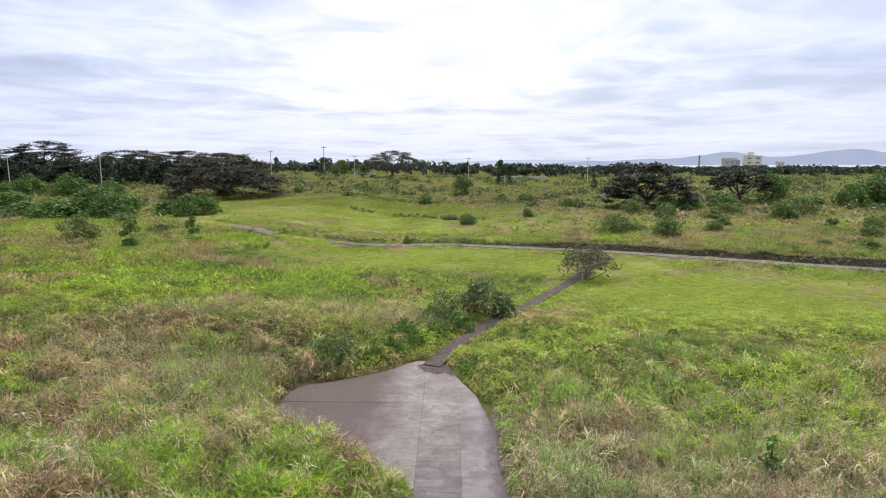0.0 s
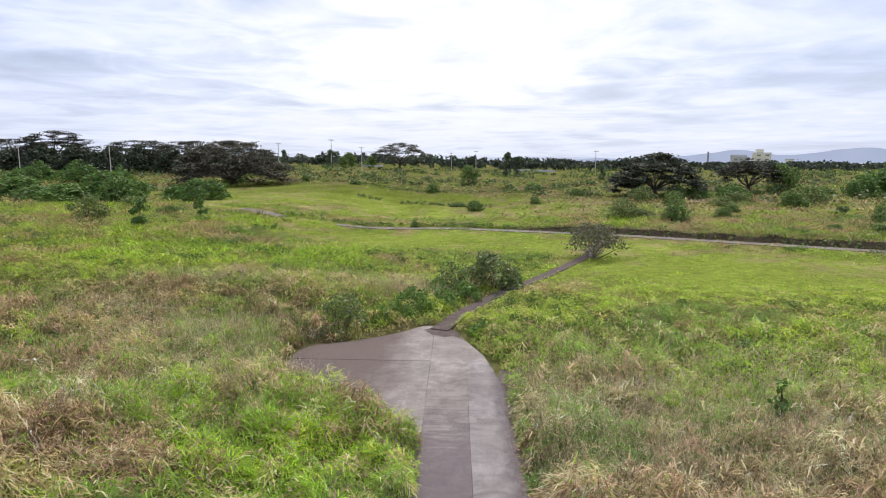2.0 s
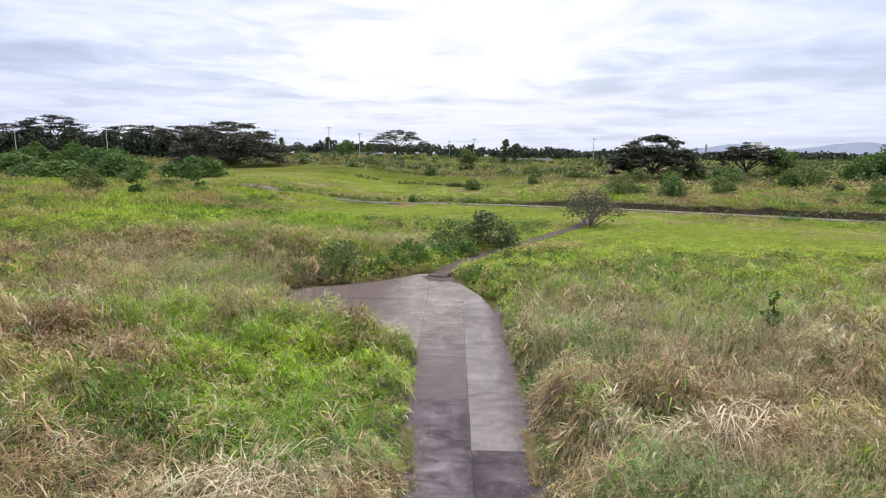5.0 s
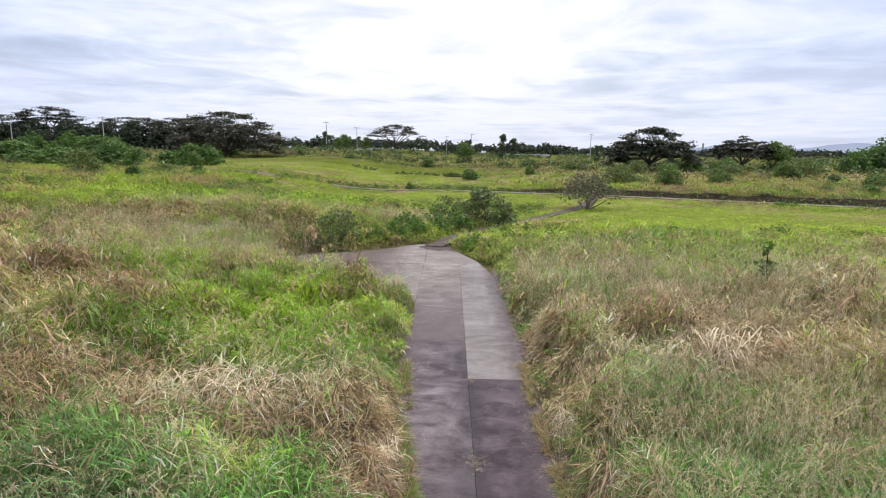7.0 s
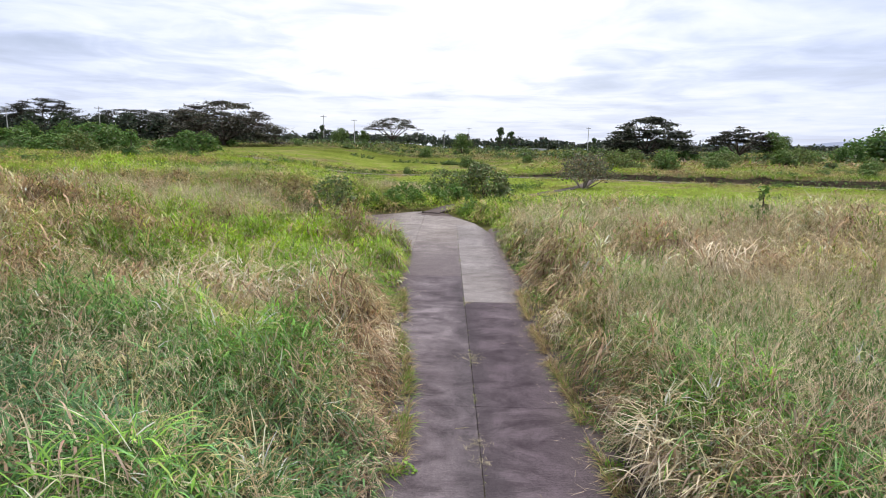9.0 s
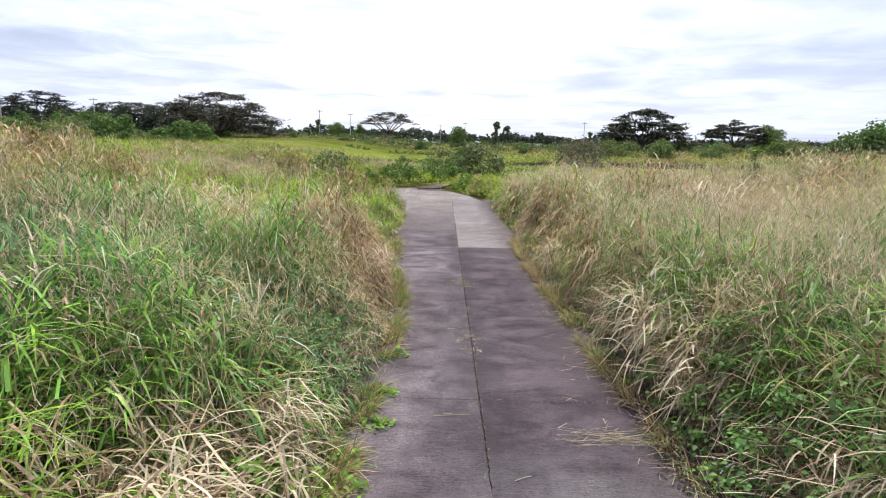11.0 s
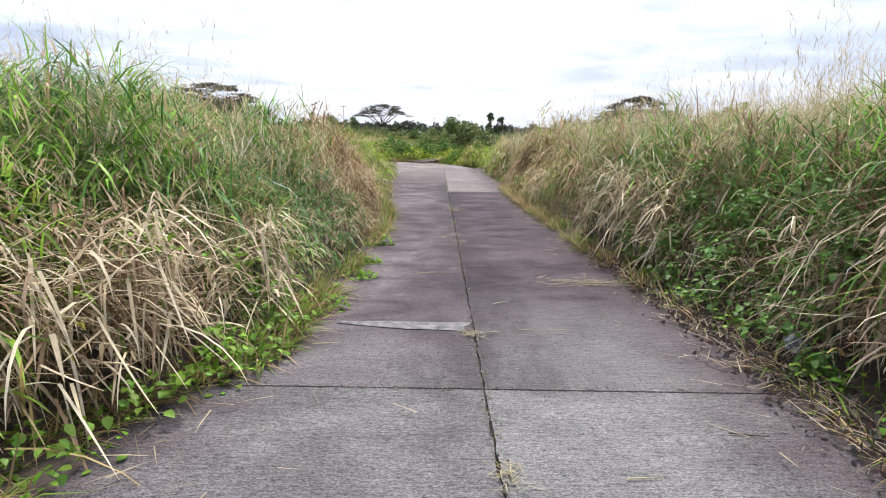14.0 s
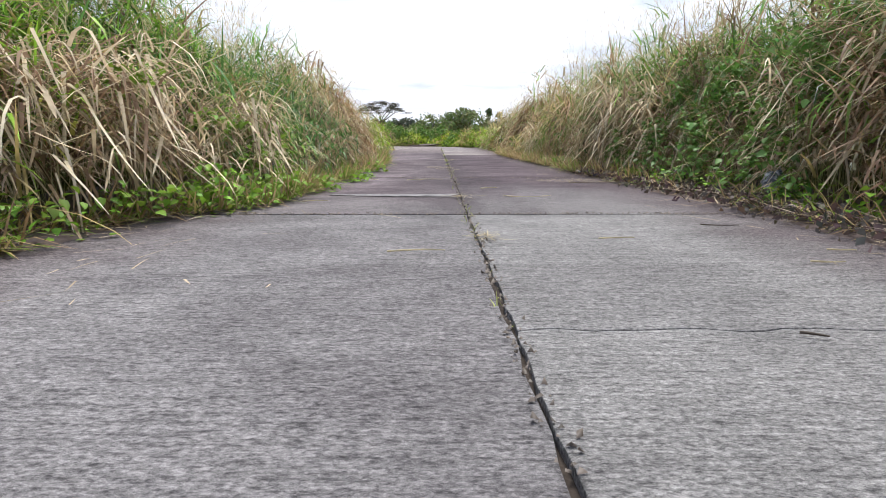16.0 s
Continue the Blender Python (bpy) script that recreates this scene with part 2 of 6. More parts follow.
def object_coords(n):
    return n.add("ShaderNodeNewGeometry").outputs["Position"]


def surface(n, color, rough=0.9, bump=None, strength=0.3, distance=0.02, spec=0.2):
    p = n.add("ShaderNodeBsdfPrincipled", {"Base Color": color, "Roughness": rough, "Specular IOR Level": spec})
    if bump is not None:
        b = n.add("ShaderNodeBump", {"Height": bump, "Strength": strength, "Distance": distance})
        n.tree.links.new(b.outputs[0], p.inputs["Normal"])
    n.add("ShaderNodeOutputMaterial", {"Surface": p.outputs[0]})
    return p


def leaf_material(name, gloss=0.06, through_light=0.45):
    """Leaves and blades coloured by their own tint, with light passing through."""
    m, n = material(name)
    tint = n.add("ShaderNodeAttribute", attribute_name="tint").outputs["Color"]
    where = object_coords(n)
    spots = n.noise(where, 9.0, 3.0)
    tint = n.mix(1.0, tint, n.ramp(spots, [(0.3, (0.78, 0.78, 0.78)), (0.7, (1.2, 1.2, 1.2))]), "MULTIPLY")
    d = n.add("ShaderNodeBsdfDiffuse", {"Color": tint})
    t = n.add("ShaderNodeBsdfTranslucent", {"Color": tint})
    a = n.add("ShaderNodeMixShader", {0: through_light, 1: d.outputs[0], 2: t.outputs[0]})
    g = n.add("ShaderNodeBsdfGlossy", {"Roughness": 0.45, "Color": (1, 1, 1, 1)})
    b = n.add("ShaderNodeMixShader", {0: gloss, 1: a.outputs[0], 2: g.outputs[0]})
    n.add("ShaderNodeOutputMaterial", {"Surface": b.outputs[0]})
    return m


GRASS = leaf_material("grass_blades", 0.02, 0.33)
LEAVES = leaf_material("leaves", 0.02, 0.3)


def soil_material():
    m, n = material("soil_and_turf")
    where = object_coords(n)
    tint = n.add("ShaderNodeAttribute", attribute_name="tint").outputs["Color"]
    mid = n.noise(where, 1.1, 5.0)
    fine = n.noise(where, 9.0, 6.0, 0.7)
    color = n.mix(1.0, tint, n.ramp(mid, [(0.3, (0.72, 0.78, 0.7)), (0.7, (1.25, 1.2, 1.25))]), "MULTIPLY")
    color = n.mix(1.0, color, n.ramp(fine, [(0.3, (0.6, 0.6, 0.6)), (0.7, (1.3, 1.3, 1.3))]), "MULTIPLY")
    surface(n, color, 1.0, fine, 0.8, 0.12, 0.0)
    return m


def concrete_material(name, light, dark, stain=0.5, clean_to=None, dirty_edge=True, worn_to=None, oily=0.0, soil_west=None, flow_scale=(1.5, 0.45, 1.0), mottle=1.0):
    """Broom-finished concrete with stains; clean_to names the y before which it is washed clean."""
    m, n = material(name)
    where = object_coords(n)
    tone = n.add("ShaderNodeObjectInfo").outputs["Random"]
    flow = n.add("ShaderNodeMapping", {"Vector": where, "Scale": flow_scale}).outputs[0]
    broad = n.noise(flow, 0.45, 5.0, 0.55)
    blot = n.noise(where, 2.3, 6.0, 0.65)
    grit = n.noise(n.add("ShaderNodeMapping", {"Vector": where, "Scale": (80.0, 150.0, 90.0)}).outputs[0], 1.0, 6.0, 0.85)
    broom = n.noise(n.add("ShaderNodeMapping", {"Vector": where, "Scale": (5.0, 60.0, 1.0)}).outputs[0], 1.0, 3.0, 0.6)
    color = n.mix(n.ramp(broad, [(0.34, (0, 0, 0)), (0.66, (1, 1, 1))]), (*dark, 1), (*light, 1))
    color = n.mix(n.math("MULTIPLY", n.ramp(blot, [(0.45, (0, 0, 0)), (0.7, (1, 1, 1))]), stain), color, (*[c * 0.55 for c in dark], 1))
    patch = n.noise(n.add("ShaderNodeMapping", {"Vector": where, "Scale": (0.8, 1.25, 1.0)}).outputs[0], 1.1, 6.0, 0.6, 1.4)
    color = n.mix(mottle, color, n.ramp(patch, [(0.34, (1.32, 1.31, 1.30)), (0.49, (0.98, 0.97, 0.97)), (0.64, (0.56, 0.53, 0.55))]), "MULTIPLY")
    if clean_to is not None:
        far = n.math("ADD", n.add("ShaderNodeSeparateXYZ", {"Vector": where}).outputs["Y"], n.math("MULTIPLY", n.noise(where, 0.9, 5.0, 0.6), 4.0))
        washed = n.ramp(n.math("MULTIPLY", far, 0.1), [((clean_to + 0.9) * 0.1, (1, 1, 1)), ((clean_to + 3.2) * 0.1, (0, 0, 0))])
        color = n.mix(n.math("MULTIPLY", washed, 0.9), color, n.mix(blot, (0.136, 0.131, 0.131, 1), (0.262, 0.254, 0.249, 1)))
    if worn_to is not None:
        # tyre-darkened stretch that ends raggedly, with scuffs across it
        end = n.math("ADD", n.add("ShaderNodeSeparateXYZ", {"Vector": where}).outputs["Y"], n.math("MULTIPLY", n.noise(n.add("ShaderNodeMapping", {"Vector": where, "Scale": (0.35, 4.0, 1.0)}).outputs[0], 1.0, 5.0, 0.7), 12.0))
        used = n.ramp(n.math("MULTIPLY", end, 0.02), [((worn_to + 3.6) * 0.02, (0.75, 0.75, 0.75)), ((worn_to + 8.4) * 0.02, (0, 0, 0))])
        color = n.mix(used, color, (0.098, 0.078, 0.086, 1))
    if soil_west is not None:
        # brown soil spread over the western end, thinning out
        cover = n.math("ADD", n.add("ShaderNodeSeparateXYZ", {"Vector": where}).outputs["X"], n.math("MULTIPLY", n.noise(where, 0.7, 6.0, 0.7), 4.0))
        thin = n.ramp(n.math("ADD", n.math("MULTIPLY", cover, 0.05), 0.5), [((soil_west + 1.0) * 0.05 + 0.5, (0.9, 0.9, 0.9)), ((soil_west + 3.0) * 0.05 + 0.5, (0, 0, 0))])
        color = n.mix(thin, color, (0.105, 0.079, 0.070, 1))
    if dirty_edge:
        spot = n.add("ShaderNodeSeparateXYZ", {"Vector": where})
        off = n.math("ABSOLUTE", n.math("ADD", spot.outputs["X"], n.math("MULTIPLY", spot.outputs["Y"], 0.0257)))
        if oily:
            smear = n.math("ADD", off, n.math("MULTIPLY", n.noise(n.add("ShaderNodeMapping", {"Vector": where, "Scale": (2.2, 0.8, 1.0)}).outputs[0], 1.0, 6.0, 0.7), 1.6))
            color = n.mix(n.math("MULTIPLY", n.ramp(n.math("MULTIPLY", smear, 0.5), [(0.42, (1, 1, 1)), (0.66, (0, 0, 0))]), oily), color, (0.052, 0.043, 0.048, 1))
        off = n.math("ADD", off, n.math("MULTIPLY", n.noise(where, 1.3, 6.0, 0.65), 1.1))
        color = n.mix(n.ramp(n.math("MULTIPLY", off, 0.4), [(0.60, (0, 0, 0)), (0.80, (0.75, 0.75, 0.75))]), color, (0.098, 0.078, 0.083, 1))
    color = n.mix(1.0, color, n.ramp(grit, [(0.40, (0.40, 0.40, 0.41)), (0.47, (0.88, 0.88, 0.88)), (0.53, (1.1, 1.1, 1.1)), (0.60, (1.7, 1.7, 1.68))]), "MULTIPLY")
    color = n.mix(1.0, color, n.ramp(tone, [(0.0, (0.94, 0.935, 0.94)), (1.0, (1.06, 1.06, 1.05))]), "MULTIPLY")
    pits = n.noise(n.add("ShaderNodeMapping", {"Vector": where, "Scale": (26.0, 78.0, 60.0)}).outputs[0], 1.0, 4.0, 0.7)
    color = n.mix(1.0, color, n.ramp(pits, [(0.36, (0.50, 0.50, 0.51)), (0.45, (0.95, 0.95, 0.95)), (0.62, (1.16, 1.16, 1.16))]), "MULTIPLY")
    height = n.math("ADD", grit, n.math("MULTIPLY", broom, 0.7))
    color = n.mix(1.0, color, n.ramp(broom, [(0.35, (0.84, 0.84, 0.84)), (0.65, (1.16, 1.16, 1.16))]), "MULTIPLY")
    surface(n, color, 0.93, height, 0.55, 0.008, 0.15)
    return m


CONCRETE = concrete_material("weathered_concrete", (0.192, 0.164, 0.174), (0.108, 0.088, 0.096), 0.5, 3.3, oily=0.6)
CONCRETE_DARK = concrete_material("dark_concrete", (0.118, 0.095, 0.106), (0.066, 0.050, 0.059), 0.5, 4.0, oily=0.7)
CONCRETE_PALE = concrete_material("pale_concrete", (0.232, 0.229, 0.225), (0.168, 0.165, 0.163), 0.3, mottle=0.55)
CONCRETE_GREY = concrete_material("grey_concrete", (0.190, 0.184, 0.187), (0.134, 0.128, 0.131), 0.35, mottle=0.55)
FARM_ROAD = concrete_material("farm_road_concrete", (0.215, 0.190, 0.170), (0.150, 0.128, 0.112), 0.4, None, False)
APRON_CONCRETE = concrete_material("worn_concrete", (0.270, 0.240, 0.224), (0.192, 0.165, 0.152), 0.25, None, False, soil_west=-4.0, flow_scale=(0.8, 0.7, 1.0), mottle=0.4)
LANE_PALE = concrete_material("pale_lane_concrete", (0.258, 0.234, 0.228), (0.184, 0.162, 0.156), 0.3, flow_scale=(0.8, 0.7, 1.0), mottle=0.45)
LANE_WORN = concrete_material("tyre_worn_concrete", (0.270, 0.240, 0.224), (0.192, 0.165, 0.152), 0.3, None, False, 24.0, flow_scale=(0.8, 0.7, 1.0), mottle=0.6)
SOIL = soil_material()


def plain(name, color, rough=0.8, grain=6.0, depth=0.25):
    m, n = material(name)
    where = object_coords(n)
    f = n.noise(where, grain, 5.0, 0.65)
    c = n.mix(1.0, (*color, 1), n.ramp(f, [(0.3, (1 - depth,) * 3), (0.7, (1 + depth,) * 3)]), "MULTIPLY")
    surface(n, c, rough, f, 0.3, 0.02)
    return m


BARK = plain("dark_bark", (0.075, 0.058, 0.045), 0.95, 3.0, 0.4)
PALE_BARK = plain("pale_bark", (0.24, 0.20, 0.16), 0.95, 14.0, 0.35)
POLE_CONCRETE = plain("pole_concrete", (0.46, 0.44, 0.41), 0.9, 2.0, 0.15)
STEEL = plain("galvanised_steel", (0.30, 0.31, 0.33), 0.55, 3.0, 0.2)
PLASTER = plain("cream_cladding", (0.72, 0.68, 0.56), 0.9, 0.15, 0.12)
PLASTER_GREY = plain("grey_cladding", (0.44, 0.43, 0.42), 0.9, 0.15, 0.15)
WINDOW_DARK = plain("dark_opening", (0.22, 0.21, 0.20), 0.6, 0.5, 0.2)
ROOF_GREY = plain("roof_sheet", (0.50, 0.51, 0.53), 0.6, 0.4, 0.15)
DIRT = plain("brown_dirt", (0.125, 0.098, 0.090), 1.0, 5.0, 0.45)
MUD = plain("dark_path_soil", (0.092, 0.070, 0.063), 1.0, 3.0, 0.4)
CEMENT = plain("pale_cement", (0.195, 0.186, 0.186), 0.95, 14.0, 0.55)
LITTER = plain("dead_leaf_litter", (0.045, 0.036, 0.030), 1.0, 30.0, 0.5)


# ---- mesh helpers ----
def tri_mesh(name, verts, tris, mat, tint=None, smooth=False):
    me = bpy.data.meshes.new(name)
    verts, tris = np.asarray(verts, np.float32), np.asarray(tris, np.int32)
    me.vertices.add(len(verts))
    me.vertices.foreach_set("co", verts.ravel())
    me.loops.add(tris.size)
    me.loops.foreach_set("vertex_index", tris.ravel())
    me.polygons.add(len(tris))
    me.polygons.foreach_set("loop_start", np.arange(len(tris), dtype=np.int32) * 3)
    if smooth:
        me.polygons.foreach_set("use_smooth", np.ones(len(tris), bool))
    if tint is not None:
        rgba = np.ones((len(verts), 4), np.float32)
        rgba[:, :3] = tint
        me.attributes.new("tint", "FLOAT_COLOR", "POINT").data.foreach_set("color", rgba.ravel())
    me.update(calc_edges=True)
    me.validate()
    me.materials.append(mat)
    return me


def part(name, bm, mat, parent, label=""):
    """Links a bmesh as one mesh object under a thing or under a part."""
    me = bpy.data.meshes.new(name)
    bm.to_mesh(me)
    bm.free()
    me.materials.append(mat)
    ob = new(name, me)
    ob.parent = parent
    return tagged(ob, label)


def part_data(name, me, parent, label=""):
    ob = new(name, me)
    ob.parent = parent
    return tagged(ob, label)


def blades(at, length, width, az, lean, bend, tint, parts=3, tip=0.75):
    """Arching tapered blades: vertices, triangles and tints."""
    n = len(at)
    heading = np.stack([np.cos(az), np.sin(az), np.zeros(n)], 1)
    side = np.stack([-np.sin(az), np.cos(az), np.zeros(n)], 1)
    spot, rows = at.copy(), []
    for k in range(parts):
        s = k / parts
        half = (width * 0.5 * (1 - s ** 1.6 * tip))[:, None] * side
        rows += [spot - half, spot + half]
        angle = (lean + bend * (s + 0.5 / parts))[:, None]
        spot = spot + (np.sin(angle) * heading + np.cos(angle) * np.array([0, 0, 1.0])) * (length / parts)[:, None]
    rows.append(spot)
    verts = np.stack(rows, 1)
    m = 2 * parts + 1
    local = []
    for k in range(parts - 1):
        a = 2 * k
        local += [(a, a + 1, a + 3), (a, a + 3, a + 2)]
    local.append((m - 3, m - 2, m - 1))
    tris = (np.arange(n)[:, None, None] * m + np.array(local)[None]).reshape(-1, 3)
    shade = np.repeat(tint[:, None], m, 1)
    return verts.reshape(-1, 3), tris, shade.reshape(-1, 3)


def joined(pieces):
    verts, tris, tints, base = [], [], [], 0
    for v, t, c in pieces:
        verts.append(v), tris.append(t + base), tints.append(c)
        base += len(v)
    return np.concatenate(verts), np.concatenate(tris), np.concatenate(tints)


GREENS = np.array([(0.250, 0.420, 0.016), (0.190, 0.330, 0.018), (0.120, 0.235, 0.024), (0.110, 0.205, 0.034)])
STRAWS = np.array([(0.49, 0.380, 0.160), (0.45, 0.315, 0.180), (0.29, 0.190, 0.100), (0.56, 0.445, 0.230)])


def grass_tints(x, y, rng, wide=6.0):
    """Green and straw tint for each spot, and how dry it is."""
    n = len(x)
    dry = np.clip(dryness(x, y) + rng.normal(0, 0.13, n), 0, 1)
    hue = np.clip((cloudy(x, y, wide, 11) - 0.28) * 2.0 + 0.25 * (rng.random(n) - 0.5), 0, 0.999)
    hue = np.where(lawn(x, y) > 0.5, hue * 0.45, hue)
    hue = np.clip(hue * (1 - 0.28 * step((y - 9) / 6)) + 0.45 * blob(x, y, -4.2, 5.6, 2.2, 2.2), 0, 0.999)
    hue = hue * (1 - 0.9 * np.maximum(blob(x, y, -6.4, 18.8, 4.6, 3.8), blob(x, y, -31, 47, 8, 4)))
    g = GREENS[(hue * 4).astype(int)]
    s = STRAWS[(np.clip(cloudy(x, y, 3.0, 13) * 1.5 - 0.25 + 0.3 * (rng.random(n) - 0.5), 0, 0.999) * 4).astype(int)]
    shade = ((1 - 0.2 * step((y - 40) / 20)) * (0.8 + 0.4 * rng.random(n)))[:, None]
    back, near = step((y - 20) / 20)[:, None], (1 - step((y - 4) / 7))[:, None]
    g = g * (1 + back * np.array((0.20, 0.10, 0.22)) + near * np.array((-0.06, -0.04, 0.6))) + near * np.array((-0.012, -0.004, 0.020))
    # far growth is olive; the distance haze is put into this duller tint
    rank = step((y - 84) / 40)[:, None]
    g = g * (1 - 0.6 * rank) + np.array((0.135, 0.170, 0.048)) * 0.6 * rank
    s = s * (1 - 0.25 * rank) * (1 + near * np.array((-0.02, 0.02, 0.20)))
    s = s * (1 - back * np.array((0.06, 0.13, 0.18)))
    return g * shade, s * shade, dry


def scatter(rng, x0, x1, y0, y1, per_m2, keep):
    n = int((x1 - x0) * (y1 - y0) * per_m2)
    x, y = rng.uniform(x0, x1, n), rng.uniform(y0, y1, n)
    ok = keep(x, y)
    return x[ok], y[ok]


def tussocks(rng, x, y, per, width, parts, size=1.0, leaf=0.55, wide=0.42):
    """Domed tufts: leaves spring from stems at all heights, arch outwards and hang; each tuft is mostly green or mostly straw."""
    n = len(x)
    green, straw, dry = grass_tints(x, y, rng)
    gap = road_gap(x, y)
    short = lawn(x, y)
    high = grass_height(x, y) * size * rng.uniform(0.55, 1.18, n)
    reach = wide * rng.uniform(0.6, 1.25, n) * (1 - 0.4 * short)
    i = np.repeat(np.arange(n), per)
    m = len(i)
    az = rng.uniform(0, 2 * math.pi, m)
    f = np.sqrt(rng.random(m))
    q = az + rng.normal(0, 0.5, m)
    px, py = x[i] + reach[i] * f * np.cos(q), y[i] + reach[i] * f * np.sin(q)
    out = road_gap(px, py) < 0.03
    px, py = np.where(out, x[i], px), np.where(out, y[i], py)
    top = high[i] * (1 - 0.72 * f * f)
    rise = rng.beta(2.6, 1.0, m)
    far = 0.6 * step((y[i] - 14) / 20)
    share = (far * dry[i] + (1 - far) * (rng.random(m) < 0.08 + 0.84 * dry[i]))[:, None]
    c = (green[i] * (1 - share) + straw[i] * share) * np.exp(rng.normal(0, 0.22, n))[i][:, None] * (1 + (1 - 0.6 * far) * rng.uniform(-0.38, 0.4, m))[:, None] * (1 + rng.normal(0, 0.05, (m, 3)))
    length = np.minimum(leaf * rng.uniform(0.55, 1.5, m), 0.35 + high[i] * 0.6) * (1 + 0.25 * dry[i]) * (1 - 0.55 * short[i])
    lean = rng.uniform(0.2, 1.35, m)
    bend = rng.uniform(0.7, 2.2, m) + 0.5 * dry[i]
    at = np.stack([px, py, ground_z(px, py) + np.maximum(0.0, top * rise - 0.18 * length)], 1)
    w = width * rng.uniform(0.55, 1.5, m) * (1 - 0.5 * short[i])
    return blades(at, length, w, az, lean, bend, np.clip(c, 0.01, 0.9), parts)


def thatch(rng, x0, x1, y0, y1, per_m2, width, parts, leaf, keep, per=22, spread=0.15):
    """Tufted, matted grass: leaves spring from the tops of tufts, point outwards, are combed together and droop down the mounds' sides."""
    n = int((x1 - x0) * (y1 - y0) * per_m2 * 1.7 / per)
    tx, ty = rng.uniform(x0, x1, n), rng.uniform(y0, y1, n)
    ok = keep(tx, ty)
    tx, ty = tx[ok], ty[ok]
    n, e = len(tx), 0.07
    gx = (grass_height(tx + e, ty) - grass_height(tx - e, ty)) / (2 * e)
    gy = (grass_height(tx, ty + e) - grass_height(tx, ty - e)) / (2 * e)
    slope = np.hypot(gx, gy)
    ok = rng.random(n) < np.minimum(1.0, np.sqrt(1 + slope ** 2) / 1.7 * (1 - 0.3 * lawn(tx, ty)))
    tx, ty, gx, gy, slope = tx[ok], ty[ok], gx[ok], gy[ok], slope[ok]
    n = len(tx)
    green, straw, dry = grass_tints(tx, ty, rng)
    lock = value_noise(tx, ty, 0.26, 31)
    share = np.clip(0.13 - 0.05 * step(-tx) * step((12 - ty) / 4) + 0.76 * dry + 0.5 * (lock - 0.5) + 0.14 * np.minimum(slope, 2), 0.05, 0.95)
    dead_tuft = rng.random(n) < share
    clump = np.clip(1.6 * value_noise(tx, ty, 0.85, 33) - 0.3, 0, 1)
    # lower clumps are tinted darker too, putting hollow shade into the colour
    shade = np.exp(rng.normal(0, 0.26, n)) * (0.85 + 0.3 * lock) * (1 + (0.44 * clump - 0.22) * (1 - 0.6 * step((ty - 18) / 12))) * (1.04 if spread < 0.12 else 0.94)
    lift = rng.uniform(0.72, 1.12, n) * (0.80 + 0.34 * clump + 0.08 * step((ty - 18) / 12) * (1 - clump))
    comb = 6 * math.pi * value_noise(tx, ty, 0.6 if spread < 0.12 else 1.3, 32)
    i = np.repeat(np.arange(n), per)
    m = len(i)
    dx, dy = rng.normal(0, spread, m), rng.normal(0, spread, m)
    x, y = tx[i] + dx, ty[i] + dy
    ok = keep(x, y)
    i, dx, dy, x, y = i[ok], dx[ok], dy[ok], x[ok], y[ok]
    m = len(i)
    off = np.hypot(dx, dy) / spread
    high = grass_height(x, y) * lift[i] * (1 - 0.13 * np.minimum(off, 2.2) ** 2 * (spread > 0.12))
    pull = np.minimum(slope, 2.5)[i] * 0.5
    az = np.arctan2(1.1 * dy / spread + 0.8 * np.sin(comb)[i] - gy[i] * pull, 1.1 * dx / spread + 0.8 * np.cos(comb)[i] - gx[i] * pull) + rng.normal(0, 0.6, m)
    deep = rng.exponential(0.13, m) * np.minimum(1.0, high) + 0.3 * (rng.random(m) < 0.10)
    dead = np.where(rng.random(m) < 0.25, rng.random(m) < share[i], dead_tuft[i])
    far = 0.5 * step((y - 26) / 26)[:, None]
    mix = far * (0.05 + 0.72 * np.clip(dry, 0, 1))[i][:, None] + (1 - far) * dead[:, None]
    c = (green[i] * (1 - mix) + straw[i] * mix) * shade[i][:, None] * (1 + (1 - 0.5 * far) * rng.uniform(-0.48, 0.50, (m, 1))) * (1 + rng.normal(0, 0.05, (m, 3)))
    length = leaf * rng.uniform(0.5, 1.5, m) * np.clip(high / 0.9, 0.35, 1.0)
    erect = (rng.random(m) < 0.15) & ~dead
    length = np.where(erect, 0.75 * length, length)
    lean = np.where(erect, rng.uniform(0.05, 0.6, m), rng.uniform(0.3, 1.5, m)) + 0.25 * np.minimum(slope, 2)[i]
    bend = np.where(erect, rng.uniform(0.3, 1.4, m), rng.uniform(0.7, 1.7, m))
    stiff = dead & (spread <= 0.12) & (rng.random(m) < 0.5)
    lean, bend = np.where(stiff, rng.uniform(0.5, 2.3, m), lean), np.where(stiff, rng.uniform(-0.2, 0.6, m), bend)
    hang = dead & ~stiff & (slope[i] > 0.9) & (rng.random(m) < 0.6)
    lean, bend = np.where(hang, rng.uniform(1.5, 2.7, m), lean), np.where(hang, rng.uniform(0.3, 0.8, m), bend)
    snapped = dead & ~hang & (rng.random(m) < 0.35)
    lean, bend, length = np.where(snapped, rng.uniform(-0.2, 0.8, m), lean), np.where(snapped, rng.uniform(2.0, 3.2, m), bend), np.where(snapped, 0.7 * length, length)
    at = np.stack([x, y, ground_z(x, y) + np.maximum(0.01, high - deep - 0.10 * length)], 1)
    w = width * rng.uniform(0.5, 1.5, m) * np.where(dead, 0.85, 1.0 if spread < 0.12 else 0.62) * np.where(erect, 0.65, 1.0)
    if spread > 0.12:
        w = w * np.where(y < 2, 1.2, 0.58 + 0.42 * step((y - 8) / 9))
    v, t, c = blades(at, length, w, az, lean, bend, np.clip(c, 0.01, 0.62), parts)
